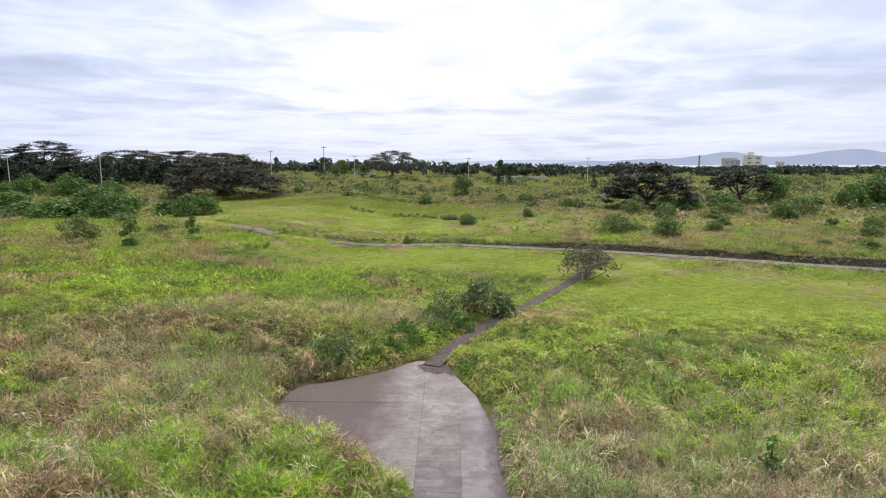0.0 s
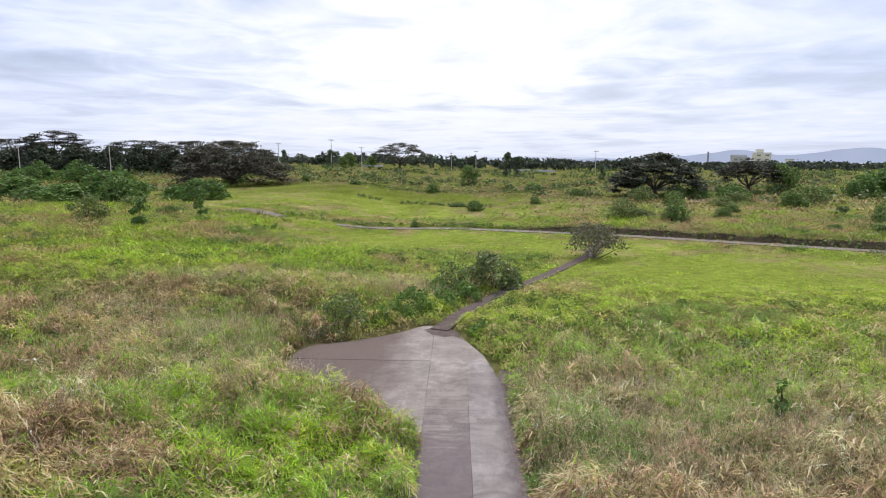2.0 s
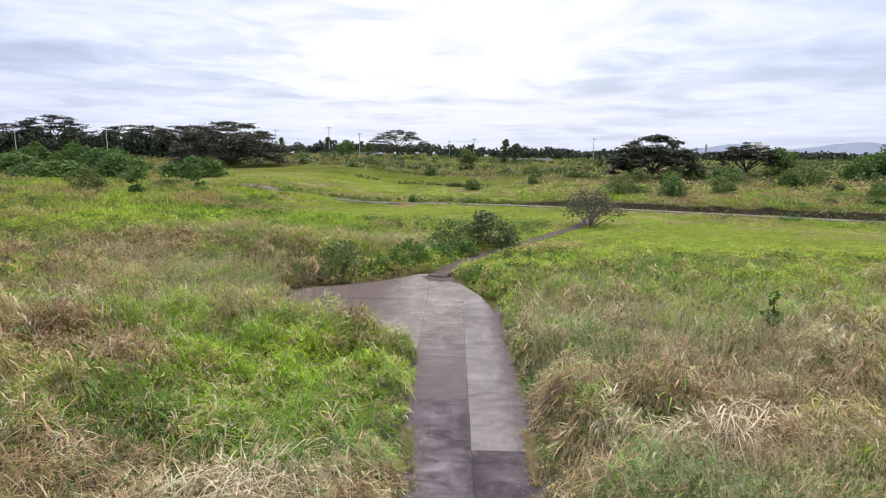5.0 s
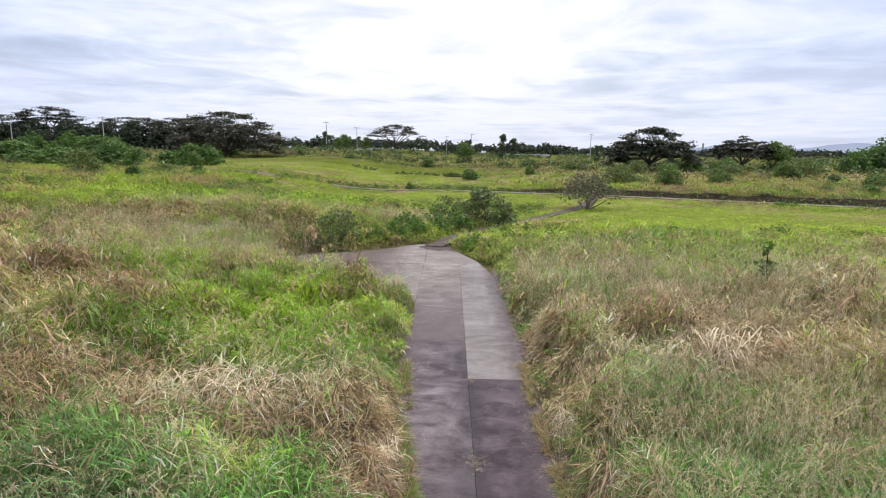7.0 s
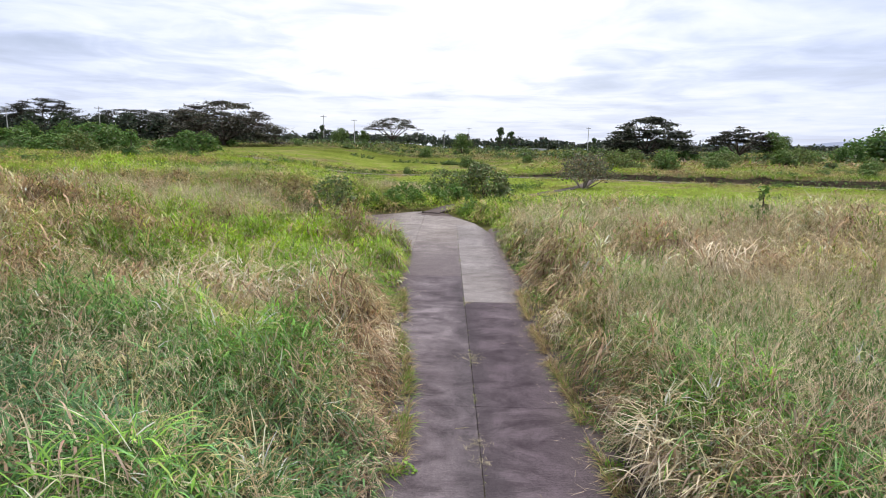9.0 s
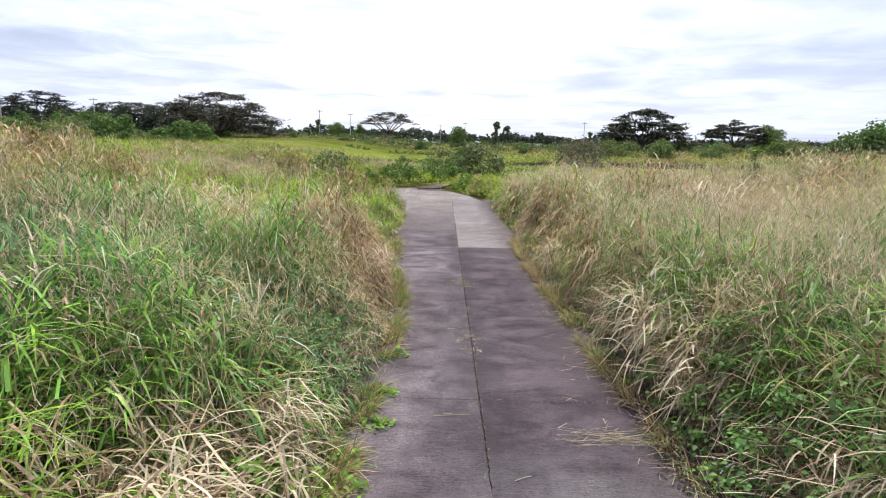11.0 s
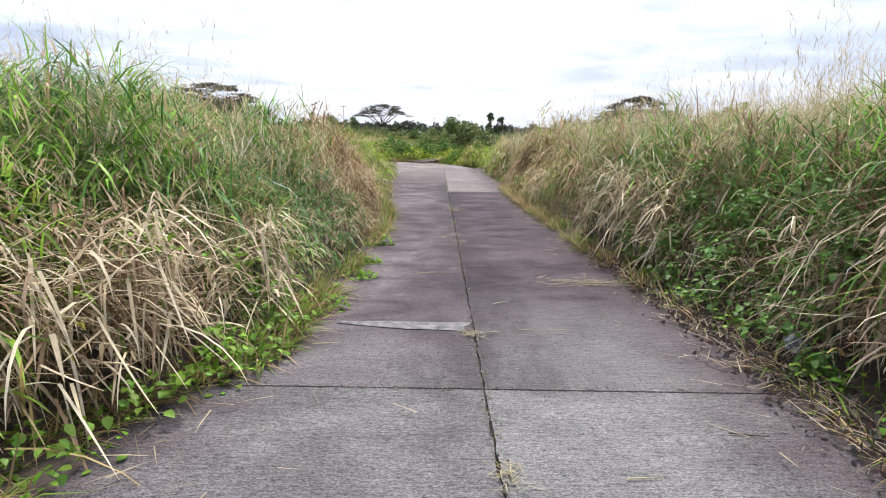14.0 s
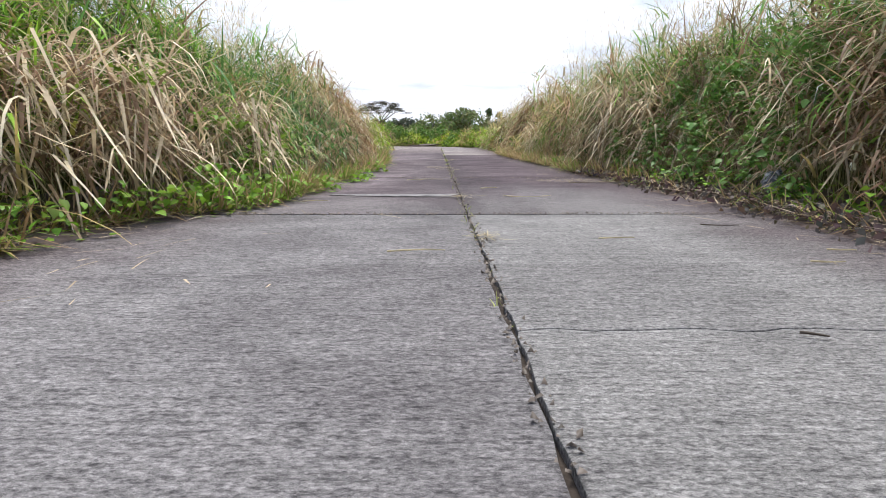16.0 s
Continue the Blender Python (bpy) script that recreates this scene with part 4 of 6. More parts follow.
def round_tree(seed, height, spread, tint=(0.05, 0.085, 0.028), clumps=26, leaves=60, trunk=0.3, leaf=0.05, mat=None, name="tree"):
    rng, py = np.random.default_rng(seed), random.Random(seed)
    tree = new(name)
    wood, tips = [], []
    base, r = height * trunk, spread * 0.5
    limb(wood, (0, 0, -0.2), (0, 0, base), height * 0.03, height * 0.022, 7, 0.03, 4, py)
    for k in range(clumps):
        p, f, u = py.uniform(0, 2 * math.pi), math.sqrt(py.uniform(0, 1)), py.uniform(0, 1)
        wide = math.sin(math.pi * (0.18 + 0.78 * u)) ** 0.7
        end = Vector((math.cos(p) * r * f * wide * 0.85, math.sin(p) * r * f * wide * 0.85, base * 0.8 + (height * 0.93 - base * 0.8) * u))
        if k % 3 == 0:
            limb(wood, (0, 0, base * py.uniform(0.6, 1.0)), end, height * 0.012, height * 0.003, 5, 0.08, 3, py)
        tips.append(tuple(end))
    part_data("trunk", tri_mesh("trunk", *joined(wood)[:2], mat or BARK), tree)
    radii = rng.uniform(0.12, 0.24, clumps) * spread
    v, t, c = leaf_cloud(rng, tips, radii, leaves, height * leaf, tint, 0.75, 0.32)
    part_data("crown", tri_mesh("crown", v, t, LEAVES, c), tree)
    return tree


def bush(seed, height, spread, tint=(0.075, 0.125, 0.032), clumps=22, leaves=60, leaf=0.07, name="bush", stems=8, hollow=0.0, mat=None):
    """A shrub of several stems with small leaves in loose clumps."""
    rng, py = np.random.default_rng(seed), random.Random(seed)
    shrub = new(name)
    wood, tips = [], []
    for k in range(clumps):
        p, f, u = py.uniform(0, 2 * math.pi), math.sqrt(py.uniform(0, 1)), py.uniform(0.12, 1)
        wide = (1 - 0.55 * u * u)
        end = Vector((math.cos(p) * f * wide * spread * 0.42, math.sin(p) * f * wide * spread * 0.42, height * (hollow + (0.92 - hollow) * u * (1 - 0.3 * f * f))))
        if k < stems:
            limb(wood, (end.x * 0.12, end.y * 0.12, -0.1), end, height * 0.02, height * 0.006, 5, 0.08, 4, py)
        tips.append(tuple(end))
    part_data("stem", tri_mesh("stem", *joined(wood)[:2], mat or BARK), shrub)
    radii = rng.uniform(0.10, 0.2, clumps) * min(spread, height * 1.4)
    v, t, c = leaf_cloud(rng, tips, radii, leaves, leaf * height, tint, 0.8, 0.33)
    part_data("crown", tri_mesh("crown", v, t, LEAVES, c), shrub)
    return shrub


def stand(ob, x, y, turn=0.0, size=1.0, uneven=0.0):
    """Sets a thing on the ground; uneven spreads or squeezes a shrub by its place."""
    a, b = math.sin(x * 3.1 + y) * uneven, math.sin(x + y * 2.3) * uneven
    ob.matrix_basis = pose(x, y, float(ground_z(x, y)), 0, 0, turn) @ Matrix.Diagonal((size * (1 + 0.5 * uneven + a), size * (1 + 0.5 * uneven - 0.5 * a), size * (1 - 0.3 * uneven + 0.5 * b), 1.0))
    return ob


def plant_trees():
    for seed, x, y, h, w, kw, label in (
        (1, -59, 145, 10.3, 27, dict(tint=(0.050, 0.048, 0.034), pads=150, leaves=90, fork=0.12, dome=0.60, deep=0.62, low=0.08), "broad dark rain tree with a low spreading crown"),
        (2, 41, 137, 9.5, 19.2, dict(tint=(0.042, 0.048, 0.032), pads=130, leaves=95, fork=0.2, dome=0.62, deep=0.62, low=0.12), "dark umbrella-shaped rain tree above the scrub"),
        (3, 69.8, 155, 8.3, 14.5, dict(tint=(0.045, 0.046, 0.034), pads=62, leaves=85, dome=0.38, deep=0.34, low=0.34), "dark rain tree with an open flat crown"),
        (4, -33, 273, 11.8, 23, dict(tint=(0.042, 0.042, 0.030), pads=46, leaves=90, dome=0.34, deep=0.16, low=0.5), "distant flat-topped rain tree with bare-looking limbs"),
        (5, -161, 226, 15.5, 25, dict(tint=(0.034, 0.036, 0.026), pads=90, leaves=100, dome=0.34, deep=0.36, low=0.35), "tall dark rain tree at the field's edge"),
        (6, -128, 226, 11.8, 28, dict(tint=(0.034, 0.036, 0.026), pads=80, leaves=100, dome=0.3, deep=0.5, low=0.2), "dark spreading rain tree in a row"),
        (7, -103, 215, 11.3, 26, dict(tint=(0.034, 0.036, 0.026), pads=80, leaves=100, dome=0.3, deep=0.5, low=0.2), "dark spreading rain tree in a row"),
        (8, -186, 232, 12.5, 26, dict(tint=(0.034, 0.036, 0.026), pads=80, leaves=100, dome=0.3, deep=0.5, low=0.2), "dark spreading rain tree in a row"),
        (9, -84, 205, 10.2, 24, dict(tint=(0.034, 0.036, 0.026), pads=80, leaves=100, dome=0.35, deep=0.5, low=0.2), "dark spreading rain tree in a row")):
        tree = rain_tree(seed, h, w, **kw)
        tagged(stand(tree, x, y, seed * 40), label, "tree", "rain trees")


plant_trees()

# small leafy tree beside the path and shrubs near it
tagged(stand(bush(21, 3.8, 8.4, (0.150, 0.145, 0.085), 90, 26, 0.06, "small_tree", 12, 0.24, PALE_BARK), 11.9, 62.0), "sparse grey-green small tree with pale spreading stems", "tree")
tagged(stand(bush(22, 3.1, 5.4, (0.165, 0.205, 0.075), 34, 60, 0.085), 1.3, 46.9), "dense dark green bush beside the worn path", "bush")
tagged(stand(bush(23, 2.5, 4.8, (0.155, 0.205, 0.065), 30, 46, 0.07), -1.8, 45.4), "loose green bush beside the worn path", "bush")
tagged(stand(bush(24, 2.4, 4.4, (0.15, 0.195, 0.065), 26, 46, 0.075), -8.0, 34.8), "grey-green bush at the turning place's edge", "bush")


GREEN, DEEP, OLIVE, FRESH = (0.125, 0.190, 0.045), (0.100, 0.175, 0.038), (0.140, 0.185, 0.052), (0.125, 0.215, 0.040)


def plant_bushes():
    big = bush(31, 5.0, 8.5, DEEP, 60, 46, 0.085)
    tagged(stand(big, -63, 104, 0, 1.0), "large dense deep-green bush at the field's edge", "bush", "field-edge bushes")
    for x, y, turn, size in ((-72, 104, 70, 1.08), (-80, 108, 160, 1.0), (-67, 109, 210, 1.05), (-88, 112, 20, 1.1), (-49, 107, 120, 0.86), (-55, 110, 250, 0.7)):
        stand(copy_thing(big, Matrix()), x, y, turn, size, 0.55)
    loose = bush(32, 3.5, 6.6, OLIVE, 46, 38, 0.075)
    tagged(stand(loose, -49.5, 75, 0), "loose olive-green shrub in the rough grass", "bush", "loose shrubs")
    for x, y, turn, size in ((23, 94, 60, 1.05), (26.5, 97, 10, 0.7), (-57, 98, 90, 0.8), (-43, 84, 180, 0.55), (64, 118, 30, 1.1), (46, 113, 200, 0.9), (52, 121, 80, 1.0), (34, 123, 100, 0.9), (-150, 170, 10, 1.6), (-128, 175, 60, 1.5)):
        stand(copy_thing(loose, Matrix()), x, y, turn, size, 0.55)
    dense = bush(33, 3.4, 4.8, GREEN, 40, 42, 0.09)
    tagged(stand(dense, 29.5, 90, 0), "dense round green bush behind the bank", "bush", "bank bushes")
    for x, y, turn, size in ((0.2, 112, 40, 0.7), (-8.8, 88.6, 10, 0.42), (51, 78, 140, 0.62), (56, 76, 20, 0.5), (46.5, 80, 200, 0.45), (58, 88, 60, 0.6), (12, 118, 30, 0.5),
                             (39, 96, 250, 0.55), (44, 104, 90, 0.5), (-3, 118, 10, 0.5), (38, 116, 60, 1.0), (58, 112, 120, 0.9), (66, 100, 10, 0.6),
                             (-30, 152, 40, 0.6), (-10, 150, 10, 0.8), (24, 140, 200, 0.6), (16, 160, 10, 0.7), (-45, 160, 120, 0.6), (62, 70, 45, 0.55)):
        stand(copy_thing(dense, Matrix()), x, y, turn, size, 0.55)
    scrub = bush(34, 5.2, 8.0, DEEP, 54, 42, 0.085)
    tagged(stand(scrub, 86, 137, 0), "tall dark green scrub bush beside the field", "bush", "tall scrub")
    for x, y, turn, size in ((94, 140, 60, 1.45), (102, 138, 150, 1.3), (110, 143, 220, 1.5), (79, 140, 40, 0.8), (118, 140, 90, 1.2), (92, 126, 300, 0.7), (126, 146, 10, 1.2), (48, 131, 200, 0.7), (57, 135, 90, 0.75), (-112, 150, 60, 1.1), (-122, 156, 10, 1.2), (-100, 148, 170, 1.0), (-88, 146, 170, 0.9), (-138, 160, 30, 1.2), (-60, 148, 80, 0.7), (36, 131, 10, 0.8), (43, 129, 130, 0.7), (-66, 140, 40, 0.6)):
        stand(copy_thing(scrub, Matrix()), x, y, turn, size, 0.55)
    # scrub again, with the shade beneath the far crowns put into its tint
    shaded = bush(36, 5.2, 8.4, (0.042, 0.056, 0.030), 60, 46, 0.085)
    tagged(stand(shaded, -80, 196, 20, 1.5), "thicket under the far rain trees, their shade in its dark tint", "bush", "dark thickets")
    for x, y, turn, size in ((-92, 198, 110, 2.0), (-104, 203, 200, 1.8), (-117, 206, 60, 2.1), (-130, 208, 150, 2.0), (-144, 212, 10, 2.1), (-158, 214, 80, 2.1), (-172, 216, 240, 2.0), (-187, 220, 30, 1.7), (-200, 222, 100, 1.6), (-72, 190, 190, 1.3)):
        stand(copy_thing(shaded, Matrix()), x, y, turn, size)
    low = bush(35, 1.15, 2.3, FRESH, 22, 60, 0.12)
    tagged(stand(low, -3.6, 38.6, 0), "low fresh-green shrub at the path's edge", "bush", "path-side shrubs")
    for x, y, turn, size in ((-2.2, 40.6, 80, 1.1), (-0.9, 43.0, 190, 1.2), (0.2, 34.6, 20, 0.85), (-4.8, 37.4, 130, 1.0), (-3.2, 42.6, 250, 0.9), (-5.9, 36.4, 40, 0.9), (0.9, 33.3, 140, 0.7), (-2.8, 44.6, 70, 1.1), (2.8, 48.6, 120, 1.0), (-4.4, 40.0, 20, 1.2)):
        stand(copy_thing(low, Matrix()), x, y, turn, size)
    young = round_tree(41, 3.6, 2.2, DEEP, 16, 55, 0.15, 0.075, name="sapling")
    tagged(stand(young, -38.5, 67.7), "slender dark green sapling in the grass", "tree", "saplings")
    stand(copy_thing(young, Matrix()), -36.5, 79, 60, 0.8)
    weed = round_tree(42, 2.5, 0.7, FRESH, 8, 16, 0.5, 0.07, name="tall_weed")
    tagged(stand(weed, 9.8, 21.2), "single tall leafy weed above the straw grass", "weed")


plant_bushes()


def plant_far_trees():
    mid = round_tree(51, 6.2, 6.4, GREEN, 26, 70, 0.12, 0.07)
    tagged(stand(mid, -1, 178), "round green tree standing alone in the pasture", "tree", "pasture trees")
    for x, y, turn, size in ((76, 152, 60, 1.15), (80.5, 155, 200, 1.0), (-57, 262, 30, 0.9), (-62, 300, 30, 1.2), (-46, 270, 130, 0.95)):
        stand(copy_thing(mid, Matrix()), x, y, turn, size)
    thin = round_tree(52, 10.5, 4.6, (0.08, 0.12, 0.05), 26, 40, 0.12, 0.06)
    tagged(stand(thin, 14.5, 250), "tall narrow dark tree on a bare stem", "tree", "narrow trees")
    for x, y, turn, size in ((19.0, 250, 80, 0.85), (-72, 300, 40, 0.9), (46, 215, 200, 0.6), (-105, 330, 10, 0.9)):
        stand(copy_thing(thin, Matrix()), x, y, turn, size)
    rng, py = np.random.default_rng(61), random.Random(61)
    centres, radii = [], []
    for k in range(620):
        x, y = py.uniform(-420, 430), py.uniform(330, 520)
        x *= y / 430
        h = (py.uniform(4.0, 7.5) if k < 400 else py.uniform(3.4, 4.6)) * (1.0 + 0.4 * float(value_noise(x, 0, 60.0, 31))) * (0.5 if x > 130 else 1.0)
        w = py.uniform(7, 15)
        for j in range(9):
            p, f, u = py.uniform(0, 6.28), math.sqrt(py.random()), py.uniform(0.15, 1)
            centres.append((x + math.cos(p) * f * w * 0.45, y + math.sin(p) * f * w * 0.45, float(ground_z(x, y)) + h * (0.25 + 0.65 * u * (1 - 0.4 * f * f))))
            radii.append(py.uniform(1.4, 2.7))
    v, t, c = leaf_cloud(rng, centres, radii, 11, 1.7, (0.052, 0.066, 0.042), 0.7, 0.42)
    tagged(new("far_woods", tri_mesh("far_woods", v, t, LEAVES, c)), "dark distant woods along the horizon", "woods", kind="stuff")


plant_far_trees()


# ---- poles, buildings, hills ----
def utility_pole(height=10.0, arms=1):
    pole = new("utility_pole")
    wood = []
    limb(wood, (0, 0, -0.4), (0, 0, height), 0.17, 0.10, 8, 0.0, 3)
    part_data("shaft", tri_mesh("shaft", *joined(wood)[:2], POLE_CONCRETE), pole, "pale concrete shaft")
    for k in range(arms):
        z = height - 0.5 - 0.9 * k
        bm = bmesh.new()
        bmesh.ops.create_cube(bm, size=1.0, matrix=Matrix.LocRotScale((0, -0.16, z), None, (2.2, 0.12, 0.14)))
        arm = part("crossarm", bm, STEEL, pole)
        for x in (-0.95, -0.35, 0.35, 0.95):
            bm = bmesh.new()
            bmesh.ops.create_cone(bm, cap_ends=True, segments=8, radius1=0.07, radius2=0.04, depth=0.22, matrix=Matrix.Translation((x, -0.16, z + 0.18)))
            bmesh.ops.create_cone(bm, cap_ends=True, segments=8, radius1=0.09, radius2=0.09, depth=0.04, matrix=Matrix.Translation((x, -0.16, z + 0.14)))
            part("insulator", bm, PLASTER_GREY, arm)
    return pole


def build_poles():
    pole = utility_pole()
    tagged(stand(pole, -102, 165, 8), "pale concrete utility pole with a crossarm", "utility pole", "utility poles")
    for x, y, turn, size in ((-134, 172, 5, 1.0), (-45, 243, 20, 1.0), (-98, 300, 30, 1.25), (-78, 330, 30, 1.5), (55, 270, 20, 1.1), (2, 300, 20, 1.1), (-11, 320, 20, 1.0)):
        stand(copy_thing(pole, Matrix()), x, y, turn, size)


build_poles()


def box(name, w, d, h, at, mat, parent, label="", bevel=0.0):
    bm = bmesh.new()
    bmesh.ops.create_cube(bm, size=1.0, matrix=Matrix.LocRotScale((at[0], at[1], at[2] + h / 2), None, (w, d, h)))
    if bevel:
        bmesh.ops.bevel(bm, geom=bm.edges[:], offset=bevel, segments=2, affect="EDGES")
    return part(name, bm, mat, parent, label)


def plant_block(w, d, h, mat, floors, bays):
    house = new("industrial_building")
    wall = box("wall", w, d, h, (0, 0, 0), mat, house)
    box("roof", w + 1.2, d + 1.2, 0.9, (0, 0, h), ROOF_GREY, house, "grey flat roof", 0.1)
    for i in range(floors):
        for k in range(bays):
            x = -w / 2 + w * (k + 0.5) / bays
            z = h * (i + 0.35) / floors
            box("window", w / bays * 0.45, 0.5, h / floors * 0.35, (x, -d / 2 - 0.1, z), WINDOW_DARK, house)
    return house


def build_plant():
    z = 2.0
    a = plant_block(22, 18, 19, PLASTER, 3, 2)
    a.matrix_basis = pose(427, 900, z, 0, 0, -12)
    tagged(a, "tall cream-coloured industrial block far beyond the trees", "building", "industrial buildings")
    box("stair_tower", 9, 9, 5.0, (-3, 0, 19.9), PLASTER, a, "cream roof tower")
    b = plant_block(22, 18, 13, PLASTER_GREY, 2, 3)
    b.matrix_basis = pose(398, 904, z, 0, 0, -12)
    tagged(b, "lower grey-white industrial block far beyond the trees", "building", "industrial buildings")
    box("penthouse", 20, 10, 3.0, (-2, 0, 13.9), PLASTER_GREY, b)
    c = plant_block(9, 9, 7, PLASTER, 1, 2)
    c.matrix_basis = pose(468, 900, z + 3, 0, 0, -12)
    tagged(c, "small white industrial block far beyond the trees", "building", "industrial buildings")
    chimney = new("chimney")
    wood = []
    limb(wood, (0, 0, 0), (0, 0, 21), 1.5, 1.1, 12, 0.0, 4)
    part_data("stack", tri_mesh("stack", *joined(wood)[:2], STEEL, smooth=True), chimney)
    wood = []
    limb(wood, (0, 0, 19.2), (0, 0, 20.0), 1.6, 1.6, 12, 0.0, 1)
    part_data("collar", tri_mesh("collar", *joined(wood)[:2], POLE_CONCRETE), chimney)
    chimney.matrix_basis = pose(350, 900, z)
    tagged(chimney, "slim grey industrial chimney beside the distant blocks", "chimney")
    for x, y, w, turn in ((24, 318, 13, 4), (38, 316, 11, 4), (-53, 318, 11, -6)):
        wall = new("field_wall")
        box("panel", w, 0.25, 1.2, (0, 0, -0.3), ROOF_GREY, wall)
        box("coping", w + 0.2, 0.4, 0.15, (0, 0, 0.902), POLE_CONCRETE, wall)
        stand(wall, x, y, turn)
        tagged(wall, "low whitish boundary wall far across the pasture", "wall", "boundary walls")


build_plant()


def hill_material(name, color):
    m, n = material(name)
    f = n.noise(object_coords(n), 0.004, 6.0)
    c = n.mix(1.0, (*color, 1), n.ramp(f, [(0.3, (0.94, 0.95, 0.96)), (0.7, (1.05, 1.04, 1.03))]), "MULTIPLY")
    # the hills glow by themselves, with daylight and haze put into the colour
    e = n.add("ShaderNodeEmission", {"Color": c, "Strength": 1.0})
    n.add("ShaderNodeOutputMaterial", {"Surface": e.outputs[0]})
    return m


def ridge(name, y, x0, x1, height, seed, color, peaks):
    """A far ridge, its haze put into the colour."""
    xs = np.linspace(x0, x1, 220)
    z = height * (0.35 + 0.5 * value_noise(xs, 0 * xs, 420.0, seed) + 0.15 * value_noise(xs, 0 * xs, 110.0, seed + 2))
    for c, w, h in peaks:
        z = z + h * np.exp(-(((xs - c) / w) ** 2))
    z = z * step((xs - x0) / 500) * step((x1 - xs) / 300)
    lowv, top = np.stack([xs, 0 * xs + y, 0 * xs - 8], 1), np.stack([xs, 0 * xs + y + 60, z - 8], 1)
    n = len(xs)
    i = np.arange(n - 1)
    tris = np.concatenate([np.stack([i, i + 1, i + n + 1], 1), np.stack([i, i + n + 1, i + n], 1)])
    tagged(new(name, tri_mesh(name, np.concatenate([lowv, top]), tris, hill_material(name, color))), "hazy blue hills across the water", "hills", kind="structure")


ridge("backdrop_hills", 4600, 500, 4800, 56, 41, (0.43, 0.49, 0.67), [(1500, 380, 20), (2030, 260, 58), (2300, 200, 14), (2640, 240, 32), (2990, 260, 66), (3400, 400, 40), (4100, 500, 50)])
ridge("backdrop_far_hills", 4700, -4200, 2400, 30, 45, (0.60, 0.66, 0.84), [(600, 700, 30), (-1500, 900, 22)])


def build_scrub():
    """Low scrub strewn over the pasture and the rough ground far off."""
    rng, py = np.random.default_rng(71), random.Random(71)
    centres, radii, tints = [], [], []
    for k in range(850):
        y = 100 + 240 * py.random() ** 0.8
        x = py.uniform(-0.92, 0.92) * y
        if lawn(np.array([x]), np.array([y]))[0] > 0.35 or road_gap(np.array([x]), np.array([y]))[0] < 1.5:
            continue
        if value_noise(x, y, 26.0, 51) < 0.42:
            continue
        size = py.uniform(0.35, 1.25) * (1 + y / 300)
        for j in range(3):
            centres.append((x + py.gauss(0, size), y + py.gauss(0, size), float(ground_z(x, y)) + size * 0.5))
            radii.append(size)
    v, t, c = leaf_cloud(rng, centres, radii, 16, 0.75, (0.11, 0.15, 0.05), 0.65, 0.36)
    tagged(new("low_scrub", tri_mesh("low_scrub", v, t, LEAVES, c)), "low green scrub scattered over the far pasture", "scrub", kind="stuff")
    # leafy weeds strewn through the meadow grass
    centres, radii = [], []
    for k in range(1500):
        y = 23 + 72 * py.random()
        x = py.uniform(-0.86, 0.86) * y
        if lawn(np.array([x]), np.array([y]))[0] > 0.5 or road_gap(np.array([x]), np.array([y]))[0] < 0.7 or value_noise(x, y, 5.0, 57) + 0.4 * value_noise(x, y, 1.4, 58) < 0.78:
            continue
        size = py.uniform(0.18, 0.5) * (1 + y / 90)
        for j in range(2):
            centres.append((x + py.gauss(0, size), y + py.gauss(0, size * 0.6), float(ground_z(x, y)) + 0.5 * float(grass_height(x, y)) + 0.35 * size))
            radii.append(size)
    v, t, c = leaf_cloud(rng, centres, radii, 44, 0.12, (0.085, 0.150, 0.032), 0.6, 0.30)
    tagged(new("meadow_weeds", tri_mesh("meadow_weeds", v, t, LEAVES, c)), "dark leafy weeds standing through the meadow grass", "weeds", kind="stuff")
    # weedy fringe on the bank behind the farm road and along the field borders
    centres, radii = [], []
    for line, off, spread in ((CROSSROAD[3:], 2.6, 0.7), ([(-24, 126), (-2, 119), (6, 116)], 0.0, 0.8), ([(-40, 160), (-10, 152), (20, 150)], 0.0, 1.2)):
        for (ax, ay), (bx, by) in zip(line, line[1:]):
            steps = int(math.hypot(bx - ax, by - ay) / 0.6)
            nx, ny = -(by - ay), bx - ax
            q = math.hypot(nx, ny)
            for k in range(steps):
                u = k / steps
                x, y = ax + (bx - ax) * u + nx / q * (off + py.gauss(0, spread)), ay + (by - ay) * u + ny / q * (off + py.gauss(0, spread))
                if value_noise(x, y, 7.0, 55) < 0.22 or road_gap(np.array([x]), np.array([y]))[0] < 0.5:
                    continue
                centres.append((x, y, float(ground_z(x, y)) + 0.25))
                radii.append(py.uniform(0.35, 0.8) * (1.7 if x > 38 else 1.0))
    v, t, c = leaf_cloud(rng, centres, radii, 24, 0.32, (0.125, 0.175, 0.045), 0.7, 0.34)
    tagged(new("bank_weeds", tri_mesh("bank_weeds", v, t, LEAVES, c)), "leafy weeds along the bank behind the farm road", "weeds", kind="stuff")


build_scrub()


